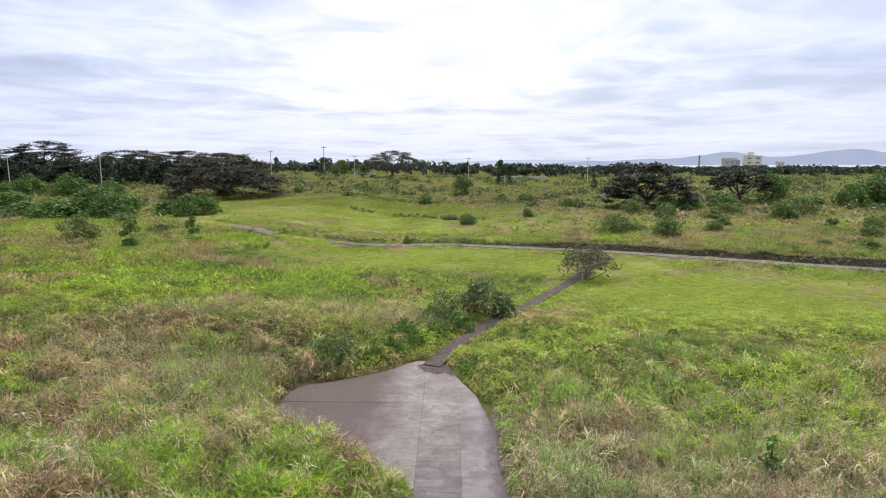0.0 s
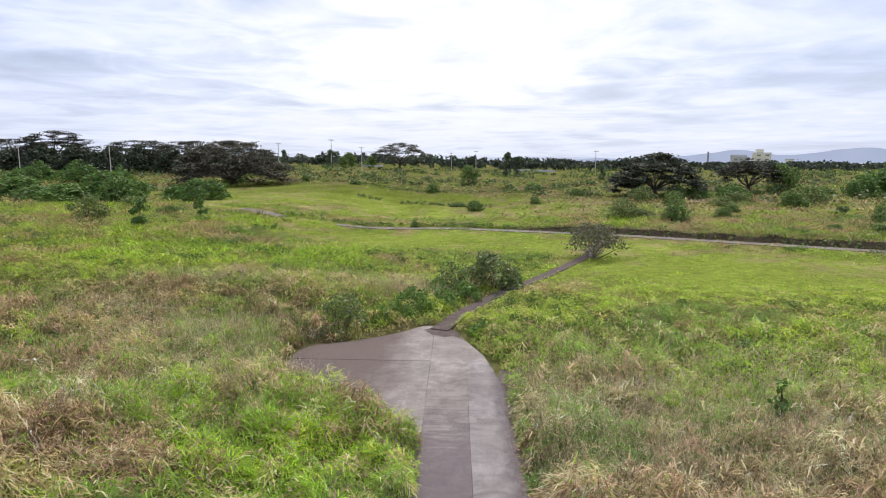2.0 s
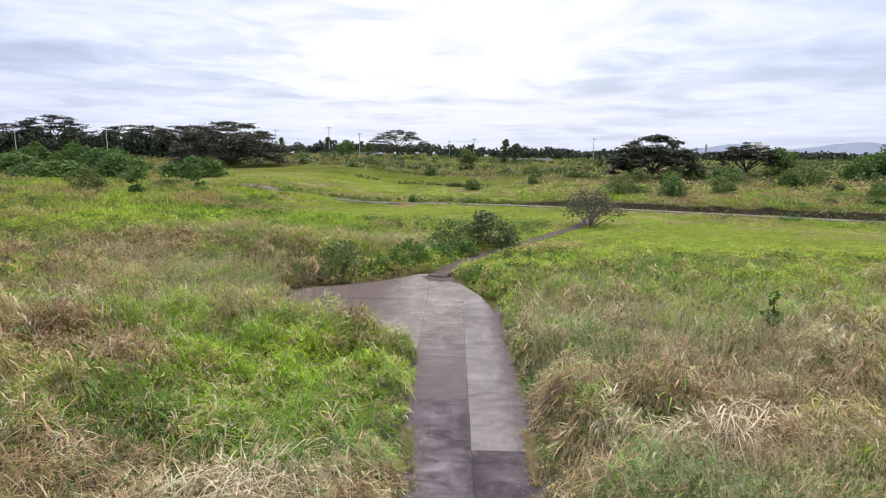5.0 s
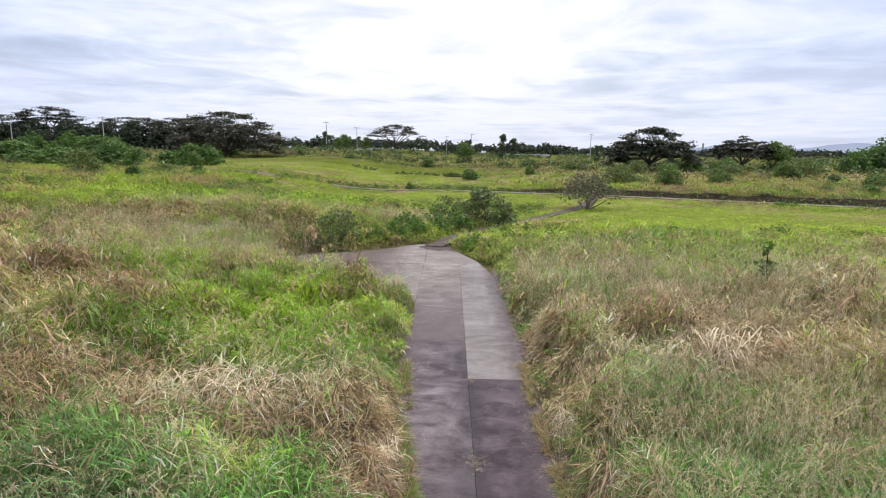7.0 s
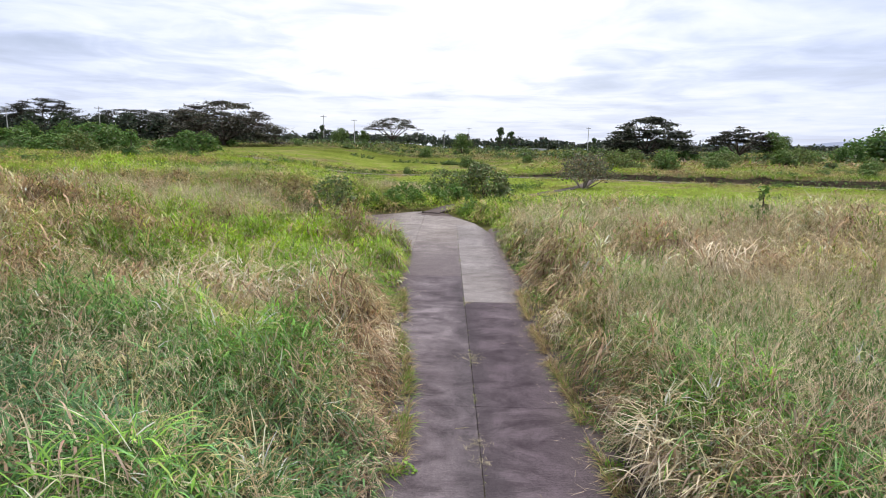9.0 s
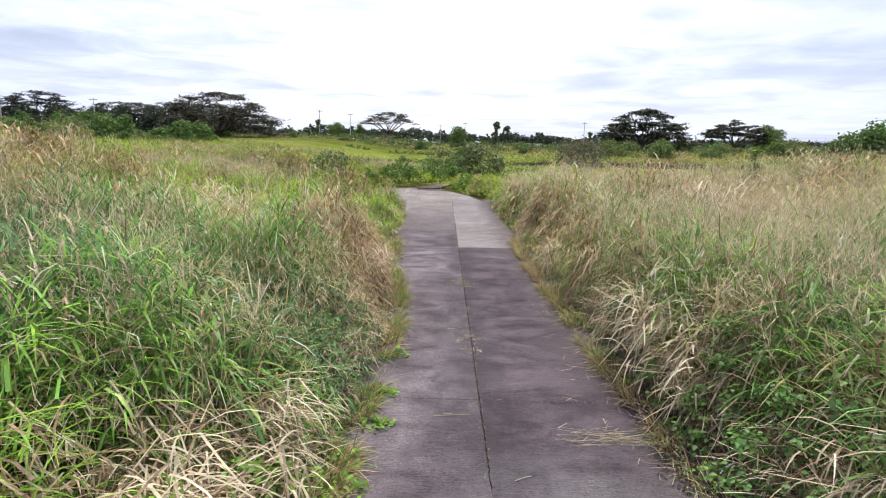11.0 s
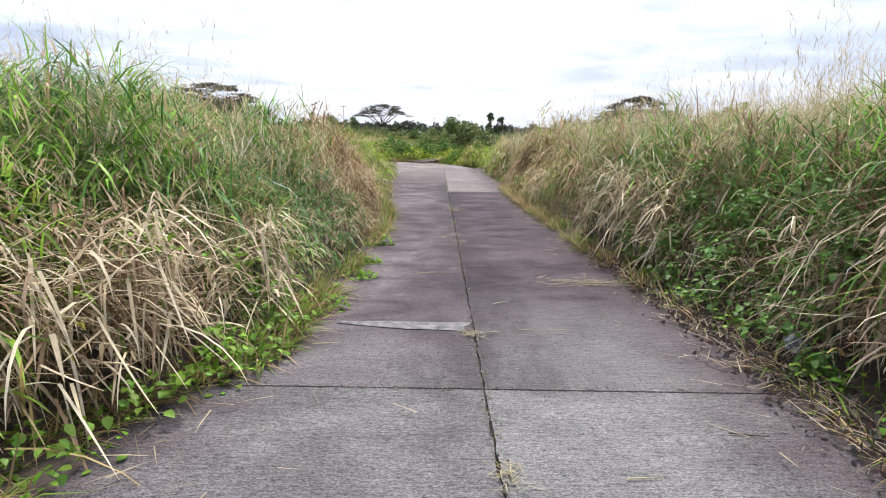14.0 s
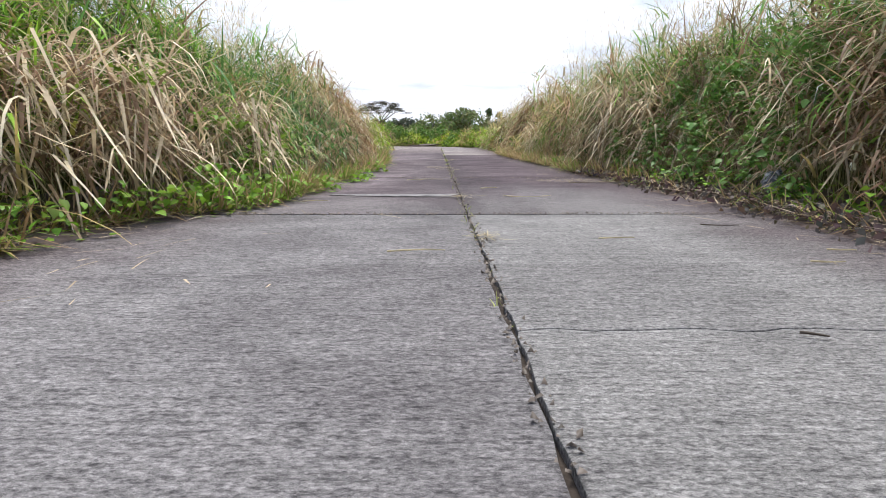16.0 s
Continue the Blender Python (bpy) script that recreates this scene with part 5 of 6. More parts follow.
# ---- verge plants, straw and litter along the road ----
def dry_clump(seed, height=0.9, count=230):
    """A collapsed tussock whose bleached leaves hang down to one side (+x)."""
    rng = np.random.default_rng(seed)
    clump = new("dry_grass_clump")
    az = rng.normal(0, 1.5, count)
    at = np.stack([rng.uniform(-0.3, 0.14, count), rng.normal(0, 0.28, count), height * rng.uniform(0.30, 0.92, count)], 1)
    tint = np.array([(0.64, 0.54, 0.37), (0.53, 0.43, 0.29), (0.70, 0.61, 0.45), (0.26, 0.18, 0.12)])[rng.integers(0, 4, count)] * rng.uniform(0.9, 1.4, (count, 1))
    bowed = rng.random(count) < 0.4
    lean, bend = np.where(bowed, rng.uniform(0.4, 1.5, count), rng.uniform(1.2, 2.9, count)), np.where(bowed, rng.uniform(1.3, 2.4, count), rng.uniform(-0.3, 0.5, count))
    v, t, c = blades(at, height * rng.uniform(0.22, 0.62, count), rng.uniform(0.007, 0.020, count), az, lean, bend, tint, 5)
    v[:, 2] = np.maximum(v[:, 2], 0.012)
    part_data("dead_leafage", tri_mesh("dead_leafage", v, t, GRASS, c), clump, "bleached hanging leaves")
    for k in range(5):
        v, t, c = blades(np.array([[rng.normal(-0.1, 0.08), rng.normal(0, 0.18), 0.0]]), np.array([height * rng.uniform(0.8, 1.1)]), np.array([0.005]), rng.uniform(-1, 1, 1),
                         rng.uniform(0.0, 0.2, 1), rng.uniform(0.1, 0.6, 1), np.array([(0.46, 0.39, 0.22)]), 3)
        part_data("stalk", tri_mesh("stalk", v, t, GRASS, c), clump, "dry standing stalk")
    return clump


def place_clumps():
    a, b, c = dry_clump(81), dry_clump(82, 1.0, 250), dry_clump(83, 0.75, 190)
    for ob in (a, b, c):
        tagged(ob, "collapsed clump of bleached dry grass hanging beside the road", "grass clump", "dry grass clumps")
    stand(a, -1.7, 2.75, 0), stand(b, -1.75, 3.2, 15), stand(c, -1.5, 3.6, -20)
    for k, (x, y, turn, size) in enumerate(((-2.1, 2.4, -10, 1.1), (-1.55, 4.5, 10, 0.8), (-1.45, 6.4, -15, 0.75), (-1.7, 9.6, 5, 0.9), (-1.75, 10.2, -20, 0.9), (-2.2, 3.5, -30, 1.1),
                                            (2.0, 3.4, 180, 1.1), (2.2, 3.0, 170, 1.2), (1.9, 3.9, 200, 1.0), (1.75, 6.2, 185, 1.15), (1.7, 6.8, 165, 1.1), (1.65, 8.2, 190, 0.9), (1.5, 11.8, 175, 0.9), (2.3, 2.6, 190, 1.2), (1.8, 5.7, 170, 1.2),
                                            (4.6, 13.2, 250, 1.75), (5.3, 13.8, 280, 1.85), (4.0, 13.7, 230, 1.65), (-4.0, 11.2, 290, 1.6), (-4.8, 10.9, 260, 1.7), (-9.3, 32.9, 270, 1.1))):
        stand(copy_thing((a, b, c)[k % 3], Matrix()), x, y, turn, size)


place_clumps()


def broad_leaves(rng, centres, radii, per, size, tint, flat):
    """Pointed oval leaves folded along the midrib, strewn round each centre."""
    i = np.repeat(np.arange(len(centres)), per)
    n = len(i)
    way = rng.normal(0, 1, (n, 3))
    way /= np.linalg.norm(way, axis=1)[:, None]
    at = np.array(centres)[i] + way * (np.array(radii)[i] * rng.random(n) ** 0.45)[:, None] * np.array((1, 1, flat))
    az, tilt = rng.uniform(0, 2 * math.pi, n), rng.uniform(-0.9, 0.35, n)
    ahead = np.stack([np.cos(az) * np.cos(tilt), np.sin(az) * np.cos(tilt), np.sin(tilt)], 1)
    side = np.stack([-np.sin(az), np.cos(az), rng.normal(0, 0.3, n)], 1)
    up = np.cross(ahead, side)
    long = (size * rng.uniform(0.55, 1.5, n))[:, None]
    shape = ((0, 0, 0), (0.32, 0.36, 0.10), (0.70, 0.26, 0.08), (1.0, 0, -0.12), (0.70, -0.26, 0.08), (0.32, -0.36, 0.10), (0.5, 0, 0))
    v = np.stack([at + long * (ahead * p + side * q + up * r) for p, q, r in shape], 1)
    local = np.array([(0, 6, 1), (1, 6, 2), (2, 6, 3), (3, 6, 4), (4, 6, 5), (5, 6, 0)])
    tris = (np.arange(n)[:, None, None] * 7 + local[None]).reshape(-1, 3)
    tone = np.array(tint) * rng.uniform(0.6, 1.35, (n, 1)) * (1 + rng.normal(0, 0.08, (n, 3)))
    return v.reshape(-1, 3), tris, np.repeat(tone[:, None], 7, 1).reshape(-1, 3)


def foot_plants():
    """Creepers and seedlings at the foot of the grass, and vines through it."""
    rng = np.random.default_rng(91)
    for name, label, spots, tint, size, per in (
        ("creeper_leaves", "bright green creeping leaves at the road's edge",
         [(-1.22, 3.75, 0.10, 0.20), (-1.10, 4.35, 0.07, 0.20), (-1.16, 4.8, 0.06, 0.16), (-1.02, 5.4, 0.05, 0.16), (-1.00, 6.1, 0.05, 0.14), (-1.55, 2.65, 0.16, 0.22), (-1.65, 2.2, 0.12, 0.26), (-1.40, 3.2, 0.22, 0.18),
          (-1.05, 7.2, 0.06, 0.2), (-1.42, 4.1, 0.32, 0.22), (-1.58, 3.75, 0.55, 0.2), (-1.30, 3.35, 0.10, 0.22), (-1.38, 3.0, 0.12, 0.24), (-1.28, 4.0, 0.16, 0.22), (-1.52, 4.5, 0.45, 0.24), (-1.75, 3.1, 0.75, 0.22), (-1.62, 5.0, 0.5, 0.2), (-1.85, 1.9, 0.10, 0.26), (-1.9, 1.5, 0.08, 0.25), (1.62, 4.6, 0.10, 0.2), (1.70, 3.9, 0.12, 0.2), (1.52, 6.4, 0.08, 0.2), (1.50, 7.4, 0.06, 0.2), (1.75, 3.0, 0.10, 0.22), (1.85, 2.5, 0.12, 0.25), (1.65, 5.4, 0.07, 0.2)], (0.20, 0.36, 0.045), 0.042, 75),
        ("vine_leaves", "deep green vine leaves hanging through the tall grass",
         [(float(joint_x(y)) + 1.62 + 0.45 * z + 0.10 * math.sin(7 * y), y, z, r) for y, z, r in
          [(3.1 + 0.105 * k, 0.12 + 0.95 * ((k * 0.618) % 1.0), 0.11 + 0.09 * ((k * 0.37) % 1.0)) for k in range(34)]]
         + [(-1.80, 5.2, 0.7, 0.25), (-1.70, 6.3, 0.6, 0.22), (1.65, 7.4, 0.7, 0.2), (2.1, 2.6, 0.5, 0.25), (2.15, 2.9, 0.9, 0.22)], (0.135, 0.25, 0.06), 0.042, 95)):
        centres = [(x, y, float(ground_z(x, y)) + z) for x, y, z, r in spots]
        v, t, c = broad_leaves(rng, centres, [r for *_, r in spots], per, size, tint, 0.5 if "creeper" in name else 1.0)
        v[:, 2] = np.maximum(v[:, 2], 0.006)
        tagged(new(name, tri_mesh(name, v, t, LEAVES, c)), label, "plants", kind="stuff")
    # fresh broad grass standing in the tall verge
    n = 420
    x, y = rng.normal(-2.75, 0.4, n), rng.normal(4.6, 0.6, n)
    x[n // 2:], y[n // 2:] = rng.normal(-3.3, 0.5, n // 2), rng.normal(3.9, 0.5, n // 2)
    at = np.stack([x, y, ground_z(x, y) + rng.uniform(0.2, 0.9, n)], 1)
    v, t, c = blades(at, rng.uniform(0.35, 0.7, n), rng.uniform(0.014, 0.026, n), rng.uniform(0, 6.28, n), rng.uniform(0, 0.5, n), rng.uniform(0.3, 1.6, n),
                     np.array((0.10, 0.225, 0.06)) * rng.uniform(0.7, 1.3, (n, 1)), 4)
    tagged(new("broad_grass", tri_mesh("broad_grass", v, t, GRASS, c)), "fresh broad-leaved grass standing in the verge", "grass", kind="stuff")


foot_plants()


def reed(seed, height, kink):
    """A dead bare stalk standing above the grass, its top snapped over."""
    py = random.Random(seed)
    wood = []
    knee = (py.uniform(-0.08, 0.08), py.uniform(-0.08, 0.08), height * 0.86)
    limb(wood, (0, 0, 0), knee, 0.005, 0.0035, 5, 0.02, 4, py)
    limb(wood, knee, (knee[0] + kink, knee[1] + py.uniform(-0.1, 0.1), knee[2] + py.uniform(-0.12, 0.14)), 0.0035, 0.0015, 5, 0.05, 3, py)
    v, t, c = joined(wood)
    stalk = new("dead_reed", tri_mesh("dead_reed", v, t, GRASS, np.tile((0.17, 0.13, 0.10), (len(v), 1))))
    return tagged(stalk, "dark dead reed with a snapped top above the grass", "reed", "dead reeds")


for seed, x, y, height, kink in ((1, -3.75, 5.5, 2.15, 0.22), (2, -3.55, 5.9, 2.05, -0.2), (3, -4.1, 5.2, 2.2, 0.16), (4, -3.2, 6.6, 1.85, 0.12), (5, -2.9, 7.2, 1.75, -0.1),
                                 (6, 3.3, 5.2, 2.0, -0.18), (7, 2.9, 4.5, 1.95, 0.14), (8, 3.7, 6.1, 2.05, 0.2), (9, 2.5, 3.7, 1.85, -0.12)):
    stand(reed(seed, height, kink), x, y)


def verge_dirt(name, side, y0, y1, width, label):
    """A thin ragged sheet of soil washed over the slabs' edge."""
    ys = np.arange(y0, y1, 0.08)
    edge = joint_x(ys) + side * (LANE_R if side > 0 else LANE_L)
    w = width * (0.35 + 1.3 * cloudy(ys, 0 * ys + side * 9, 0.9, 61)) * step((ys - y0) / 0.8) * step((y1 - ys) / 0.8)
    a = np.stack([edge - side * w, ys, 0 * ys - 0.006], 1)
    b = np.stack([edge - side * w * 0.5, ys, 0 * ys + 0.010], 1)
    d = np.stack([edge + side * 0.25, ys, 0 * ys + 0.012], 1)
    e = np.stack([edge + side * 1.1, ys, 0 * ys + 0.03], 1)
    n = len(ys)
    i = np.arange(n - 1)
    tris = np.concatenate([np.stack([i + p * n, i + 1 + p * n, i + 1 + (p + 1) * n], 1) for p in (0, 1, 2)] + [np.stack([i + p * n, i + 1 + (p + 1) * n, i + (p + 1) * n], 1) for p in (0, 1, 2)])
    tagged(new(name, tri_mesh(name, np.concatenate([a, b, d, e]), tris, DIRT, smooth=True)), label, "soil", kind="structure")


verge_dirt("soil_edge_east", 1, -9.0, 29.0, 0.16, "brown soil washed over the slabs' edge")
verge_dirt("soil_edge_west", -1, -9.0, 22.0, 0.12, "brown soil and grass bits over the slabs' edge")


def loose_straw():
    rng = np.random.default_rng(101)

    def heap(x, y, r, count, length, label, stretch=1.0, flat=0.012):
        az = rng.uniform(0, 6.28, count) if stretch == 1.0 else rng.normal(0, 0.35, count) + rng.integers(0, 2, count) * math.pi
        p = np.stack([rng.normal(0, r * stretch, count), rng.normal(0, r, count), rng.uniform(0.006, flat + 0.006, count)], 1)
        tint = np.array((0.42, 0.36, 0.23)) * rng.uniform(0.6, 1.2, (count, 1))
        size = length * rng.uniform(0.4, 1.2, count)
        p[:, :2] -= np.stack([np.cos(az), np.sin(az)], 1) * (size * rng.uniform(0.2, 0.8, count))[:, None]
        v, t, c = blades(p, size, rng.uniform(0.003, 0.006, count), az, np.full(count, 1.5), rng.uniform(-0.15, 0.15, count), tint, 2)
        v[:, 2] = np.maximum(v[:, 2], 0.004)
        ob = new("straw_tuft", tri_mesh("straw_tuft", v, t, GRASS, c))
        ob.matrix_basis = pose(x, y, 0.004)
        tagged(ob, label, "straw", "fallen straw")

    heap(-0.16, 11.07, 0.10, 60, 0.16, "yellow-green straw lying on the joint")
    heap(-0.12, 10.75, 0.05, 30, 0.10, "yellow-green straw lying on the joint")
    heap(-0.16, 7.85, 0.09, 50, 0.14, "pale straw lying on the joint")
    heap(-0.12, 7.45, 0.06, 30, 0.12, "pale straw lying on the joint")
    heap(-0.02, 3.83, 0.05, 45, 0.14, "pale straw caught on the joint")
    heap(0.98, 5.27, 0.06, 70, 0.34, "sheaf of long pale straw on the dark slab", 2.6)
    heap(0.03, 2.19, 0.045, 45, 0.085, "fine tan straw caught in the joint")
    heap(-0.24, 14.9, 0.07, 40, 0.14, "weedy straw on the joint")
    for x, y, length, turn, label in ((-0.21, 1.93, 0.20, 6, "single pale straw stick on the concrete"), (-0.62, 5.7, 0.55, -6, "long dry stalk on the concrete"), (-0.35, 5.63, 0.35, 10, "dry stalk on the concrete"),
                                      (1.25, 5.2, 0.6, -4, "long dry stalk on the dark slab"), (0.42, 3.95, 0.32, 0, "dry stalk on the concrete"), (-0.95, 3.62, 0.16, 12, "short pale stalk on the concrete"),
                                      (0.55, 2.2, 0.14, 5, "short pale stalk on the concrete"), (1.08, 1.75, 0.10, -8, "short pale stalk on the concrete"), (1.25, 1.95, 0.09, -12, "short pale stalk on the concrete"),
                                      (0.2, 4.6, 0.15, 30, "short pale stalk on the concrete"), (1.1, 2.55, 0.16, -10, "short dark twig on the concrete"), (0.62, 1.05, 0.05, -35, "small dark twig on the concrete"), (-0.35, 8.3, 0.2, 15, "dry stalk on the concrete")):
        wood = []
        limb(wood, (-length / 2, 0, 0.004), (length / 2, 0, 0.005), 0.0035, 0.002, 5, 0.03, 4, random.Random(int(y * 100)))
        v, t, c = joined(wood)
        ob = new("stalk", tri_mesh("stalk", v, t, GRASS, np.tile((0.10, 0.08, 0.06) if "dark" in label and "slab" not in label else (0.62, 0.54, 0.36), (len(v), 1))))
        ob.matrix_basis = pose(x, y, 0.004, 0, 0, turn)
        tagged(ob, label, "stalk", "fallen stalks")
    # scattered bits and the rotting litter strip
    n = 900
    y = rng.uniform(0.6, 16.0, n)
    x = joint_x(y) + np.where(rng.random(n) < 0.5, 1.0, -1.0) * np.abs(1.62 - np.abs(rng.normal(0, 0.33, n)))
    x = np.clip(x, joint_x(y) - 1.7, joint_x(y) + 1.6)
    v, t, c = blades(np.stack([x, y, rng.uniform(0.024, 0.04, n)], 1), rng.uniform(0.04, 0.22, n), rng.uniform(0.003, 0.009, n), rng.uniform(0, 6.28, n), np.full(n, 1.5), rng.uniform(-0.1, 0.15, n),
                     np.array((0.50, 0.41, 0.28)) * rng.uniform(0.4, 1.25, (n, 1)), 2)
    v[:, 2] = np.maximum(v[:, 2], 0.005)
    tagged(new("straw_bits", tri_mesh("straw_bits", v, t, GRASS, c)), "bits of straw strewn along both road edges", "straw", kind="stuff")
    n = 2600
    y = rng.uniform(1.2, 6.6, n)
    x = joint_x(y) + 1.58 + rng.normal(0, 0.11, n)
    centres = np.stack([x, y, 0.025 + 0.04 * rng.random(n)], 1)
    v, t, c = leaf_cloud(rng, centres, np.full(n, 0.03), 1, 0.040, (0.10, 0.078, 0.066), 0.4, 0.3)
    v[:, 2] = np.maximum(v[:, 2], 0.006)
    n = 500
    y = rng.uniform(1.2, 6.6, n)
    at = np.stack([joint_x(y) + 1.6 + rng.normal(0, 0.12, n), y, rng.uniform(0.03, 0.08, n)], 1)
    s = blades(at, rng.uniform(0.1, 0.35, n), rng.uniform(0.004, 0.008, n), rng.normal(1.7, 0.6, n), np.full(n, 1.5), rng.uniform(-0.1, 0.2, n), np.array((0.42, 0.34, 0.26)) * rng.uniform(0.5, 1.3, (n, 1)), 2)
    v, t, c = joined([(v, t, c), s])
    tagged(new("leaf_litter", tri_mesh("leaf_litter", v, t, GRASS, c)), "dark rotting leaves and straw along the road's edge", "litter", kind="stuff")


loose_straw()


def plastic_scrap():
    """A crumpled scrap of packaging in the weeds."""
    bm = bmesh.new()
    bmesh.ops.create_icosphere(bm, subdivisions=3, radius=0.055)
    for v in bm.verts:
        d = noise.noise(v.co * 34) * 0.022 + noise.noise(v.co * 90) * 0.008
        v.co += v.co.normalized() * d
        v.co.z *= 1.25
    m, n = material("grey_film")
    f = n.noise(object_coords(n), 24.0, 3.0)
    surface(n, n.ramp(f, [(0.42, (0.06, 0.065, 0.09)), (0.55, (0.42, 0.44, 0.50)), (0.7, (0.75, 0.76, 0.8))]), 0.3, f, 0.3, 0.01, 0.5)
    scrap = part("plastic_scrap", bm, m, None)
    scrap.matrix_basis = pose(1.76, 3.37, 0.14, 10, 20, 30)
    tagged(scrap, "crumpled grey and white plastic scrap in the weeds", "litter")


plastic_scrap()


# ---- soil on the turning place and in the joints ----
def soil_film(name, outline, lift, mat, label, seed=0, rag=0.06):
    """A thin ragged sheet of soil lying on the concrete."""
    rng = random.Random(seed)
    ring = []
    for (ax, ay), (bx, by) in zip(outline, outline[1:] + outline[:1]):
        steps = max(2, int(math.hypot(bx - ax, by - ay) / 0.2))
        for k in range(steps):
            u = k / steps
            ring.append((ax + (bx - ax) * u + rng.gauss(0, rag), ay + (by - ay) * u + rng.gauss(0, rag)))
    bm = bmesh.new()
    mid = bm.verts.new((sum(p[0] for p in ring) / len(ring), sum(p[1] for p in ring) / len(ring), lift + 0.006))
    rim = [bm.verts.new((x, y, lift)) for x, y in ring]
    for p, q in zip(rim, rim[1:] + rim[:1]):
        bm.faces.new((mid, p, q))
    bmesh.ops.recalc_face_normals(bm, faces=bm.faces[:])
    tagged(part(name, bm, mat, None), label, "soil", kind="structure")


soil_film("soil_film_neck", [(-3.2, 35.5), (-2.7, 34.4), (-2.0, 34.0), (-1.3, 34.3), (-0.9, 33.4), (-1.2, 35.0), (-2.0, 35.9)], 0.009, MUD, "dark soil where the worn path meets concrete", 6)
part("joint_fill", prism([(float(joint_x(y)) - 0.03, y) for y in (-9.0, 0.0, 10.0, 20.0, 30.0)] + [(float(joint_x(y)) + 0.03, y) for y in (30.0, 20.0, 10.0, 0.0, -9.0)], -0.018, 0.05), LITTER, road, "dark dirt packed in the joint")


def joint_weeds():
    rng = np.random.default_rng(111)
    n = 520
    y = np.concatenate([rng.uniform(0.4, 30, n // 2), rng.choice((9.2, 10.9, 11.2, 14.9, 15.2, 20.5), n - n // 2) + rng.normal(0, 0.15, n - n // 2)])
    at = np.stack([joint_x(y) + rng.normal(0, 0.012, n), y, np.full(n, -0.02)], 1)
    v, t, c = blades(at, rng.uniform(0.02, 0.09, n), rng.uniform(0.003, 0.007, n), rng.uniform(0, 6.28, n), rng.uniform(0.1, 0.9, n), rng.uniform(0.2, 1.3, n),
                     np.array((0.30, 0.33, 0.10)) * rng.uniform(0.6, 1.3, (n, 1)), 2)
    tagged(new("joint_weeds", tri_mesh("joint_weeds", v, t, GRASS, c)), "tiny weeds growing from the road's long joint", "weeds", kind="stuff")


joint_weeds()


def joint_crumbs():
    """Soil crumbs and chips of concrete lying in and beside the near joints."""
    rng = np.random.default_rng(131)
    n = 1500
    y = rng.uniform(0.3, 9.0, n)
    x = joint_x(y) + rng.normal(0, 0.016, n)
    y[n // 2:] = rng.choice((3.0, 6.0), n - n // 2) + rng.normal(0, 0.018, n - n // 2)
    x[n // 2:] = joint_x(y[n // 2:]) + rng.uniform(-1.6, 1.5, n - n // 2)
    at = np.stack([x, y, np.full(n, 0.004)], 1)
    size = rng.uniform(0.002, 0.007, n)[:, None, None]
    corner = rng.normal(0, 0.35, (n, 4, 3)) + np.array([(-1, -0.6, -0.4), (1, -0.6, -0.4), (0, 0.9, -0.4), (0, 0, 0.9)])
    v = (at[:, None] + corner * size).reshape(-1, 3)
    t = (np.arange(n)[:, None, None] * 4 + np.array([(0, 1, 3), (1, 2, 3), (2, 0, 3)])[None]).reshape(-1, 3)
    c = np.repeat((np.array((0.12, 0.10, 0.085)) * rng.uniform(0.4, 1.8, (n, 1)))[:, None], 4, 1).reshape(-1, 3)
    tagged(new("joint_crumbs", tri_mesh("joint_crumbs", v, t, GRASS, c)), "dark soil crumbs and chips along the slab joints", "soil", kind="stuff")


joint_crumbs()


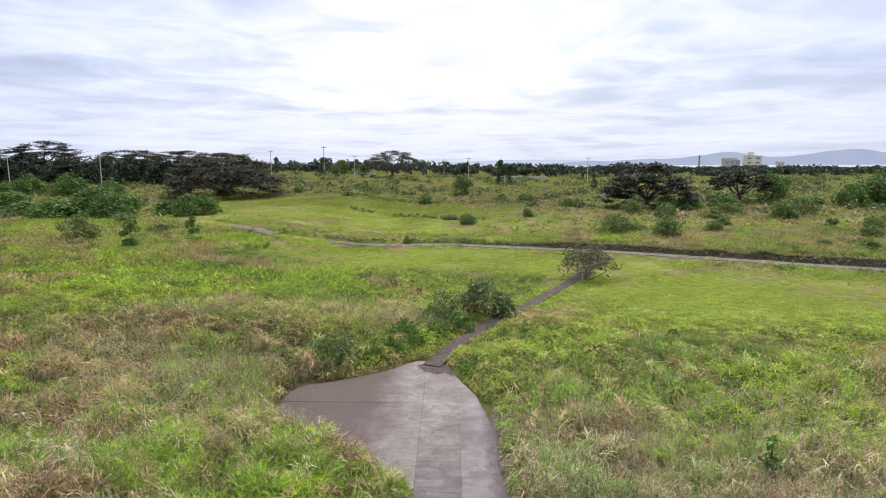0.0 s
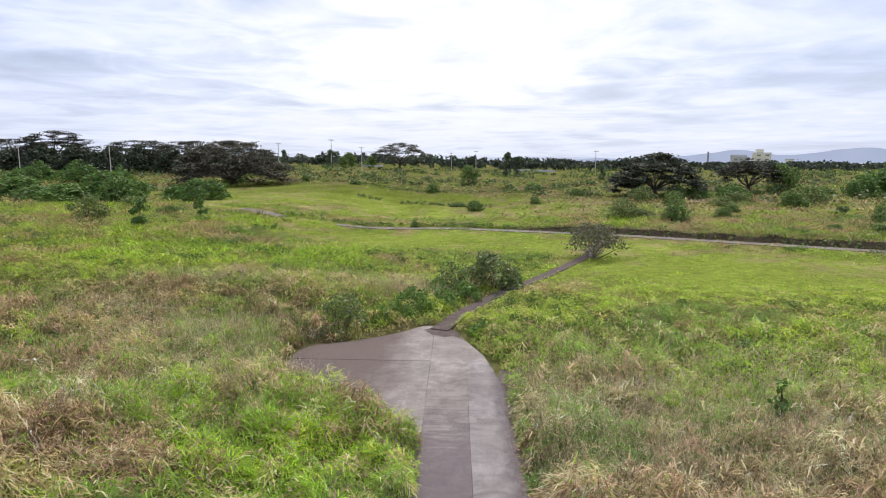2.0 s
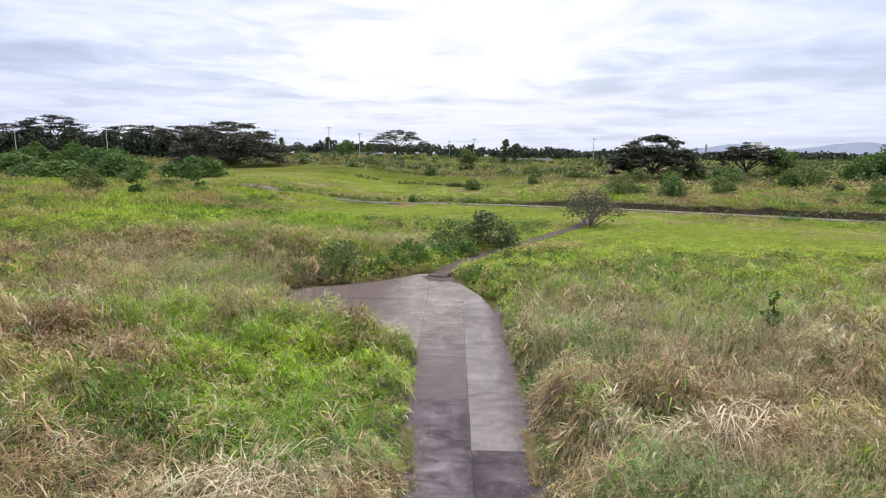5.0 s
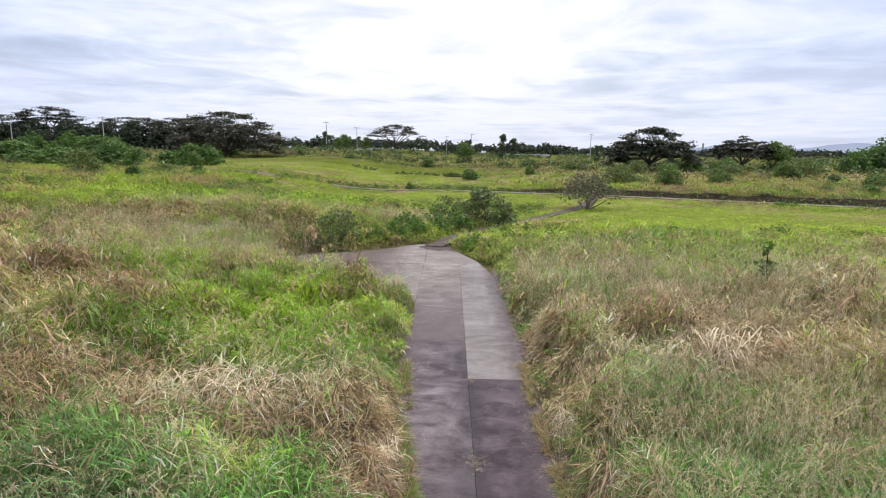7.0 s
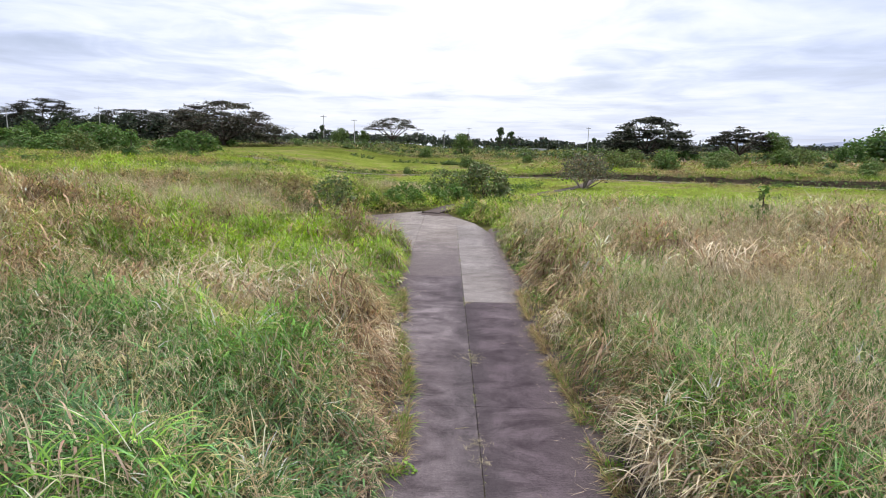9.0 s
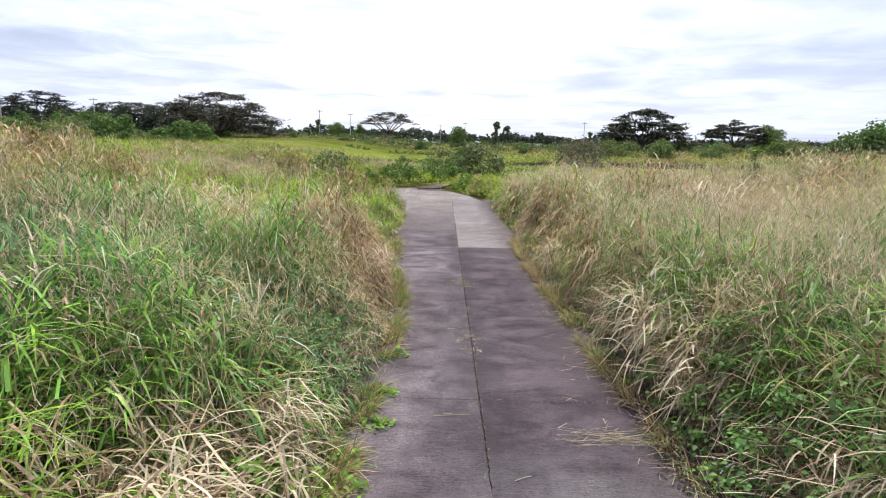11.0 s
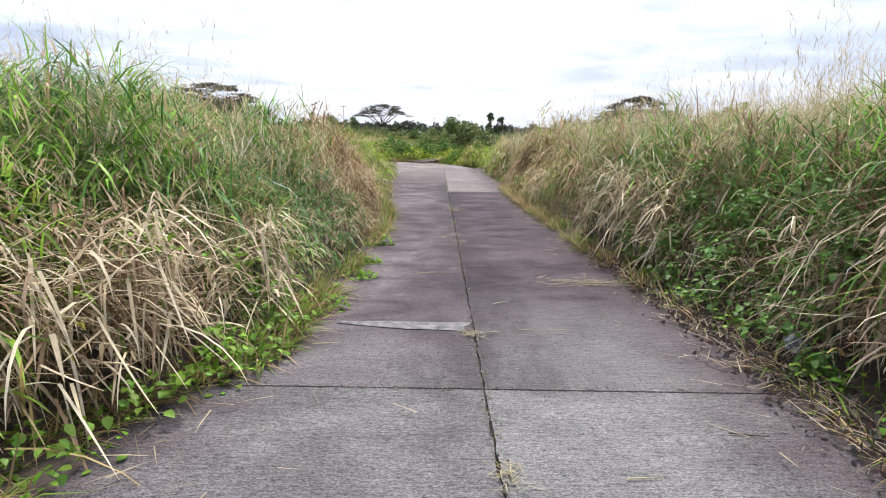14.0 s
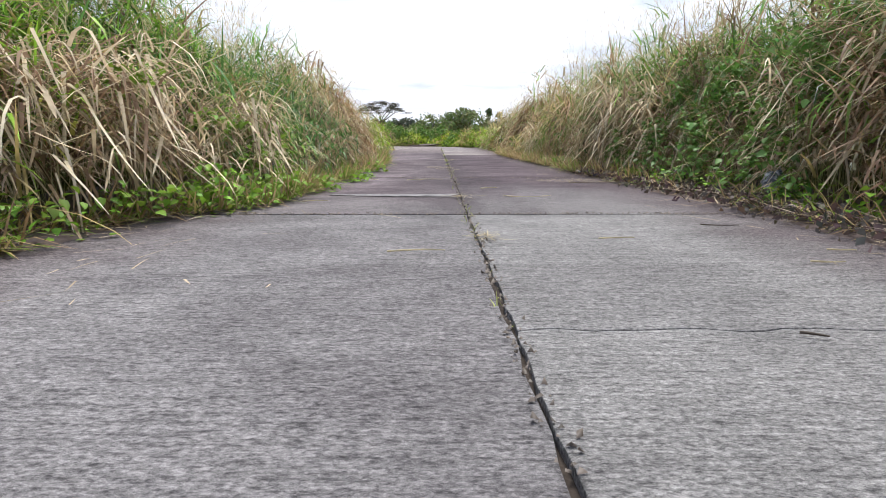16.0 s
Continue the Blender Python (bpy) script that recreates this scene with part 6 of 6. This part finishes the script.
def build_bank():
    """The low earth bank behind the farm road, its face bare and brown."""
    line = []
    for (ax, ay), (bx, by) in zip(CROSSROAD[4:], CROSSROAD[5:]):
        steps = int(math.hypot(bx - ax, by - ay) / 0.5)
        line += [(ax + (bx - ax) * k / steps, ay + (by - ay) * k / steps, ay - by, bx - ax) for k in range(steps)]
    rows = []
    for x, y, nx, ny in line:
        q = math.hypot(nx, ny)
        nx, ny = nx / q, ny / q
        w = float(cloudy(x, y, 3.0, 81)) - 0.5
        rise = float(step((x - 1) / 16)) * (0.72 + 0.7 * w)
        base = float(ground_z(x, y))
        rows.append([(x + nx * (o + 0.9 * w), y + ny * (o + 0.9 * w), base + z * rise - d) for o, z, d in ((1.6, 0.0, 0.05), (1.9, 0.45, 0.02), (2.3, 0.92, 0.0), (2.9, 1.06, 0.0), (4.2, 1.02, 0.12))])
    v = np.array(rows)
    n, m = v.shape[:2]
    i = (np.arange(n - 1)[:, None] * m + np.arange(m - 1)[None]).ravel()
    tris = np.concatenate([np.stack([i, i + m, i + m + 1], 1), np.stack([i, i + m + 1, i + 1], 1)])
    earth = plain("bank_earth", (0.060, 0.046, 0.028), 1.0, 1.6, 0.5)
    tagged(new("bank", tri_mesh("bank", v.reshape(-1, 3), tris, earth, smooth=True)), "bare brown earth bank beside the farm road", "bank", kind="structure")
    rng = np.random.default_rng(121)
    top = v[:, 2:4].mean(1)
    pick = rng.integers(0, n, 8200)
    at = top[pick] + rng.normal(0, (0.3, 0.3, 0.02), (8200, 3))
    dry = rng.random(8200) < 0.55
    tint = np.where(dry[:, None], STRAWS[rng.integers(0, 3, 8200)] * 0.75, GREENS[rng.integers(1, 4, 8200)] * 0.9)
    d = blades(at, rng.uniform(0.3, 0.75, 8200), rng.uniform(0.05, 0.12, 8200), rng.uniform(0, 6.28, 8200), rng.uniform(0.1, 1.1, 8200), rng.uniform(0.6, 2.0, 8200), tint, 2)
    tagged(new("bank_grass", tri_mesh("bank_grass", d[0], d[1], GRASS, d[2])), "rough grass hanging over the earth bank", "grass", kind="stuff")


build_bank()

soil_film("cement_smear", [(-0.98, 3.97), (-0.5, 3.92), (-0.07, 3.93), (-0.05, 4.05), (-0.5, 4.09), (-0.9, 4.03)], 0.0065, CEMENT, "pale cement smear across one slab", 8, 0.03)
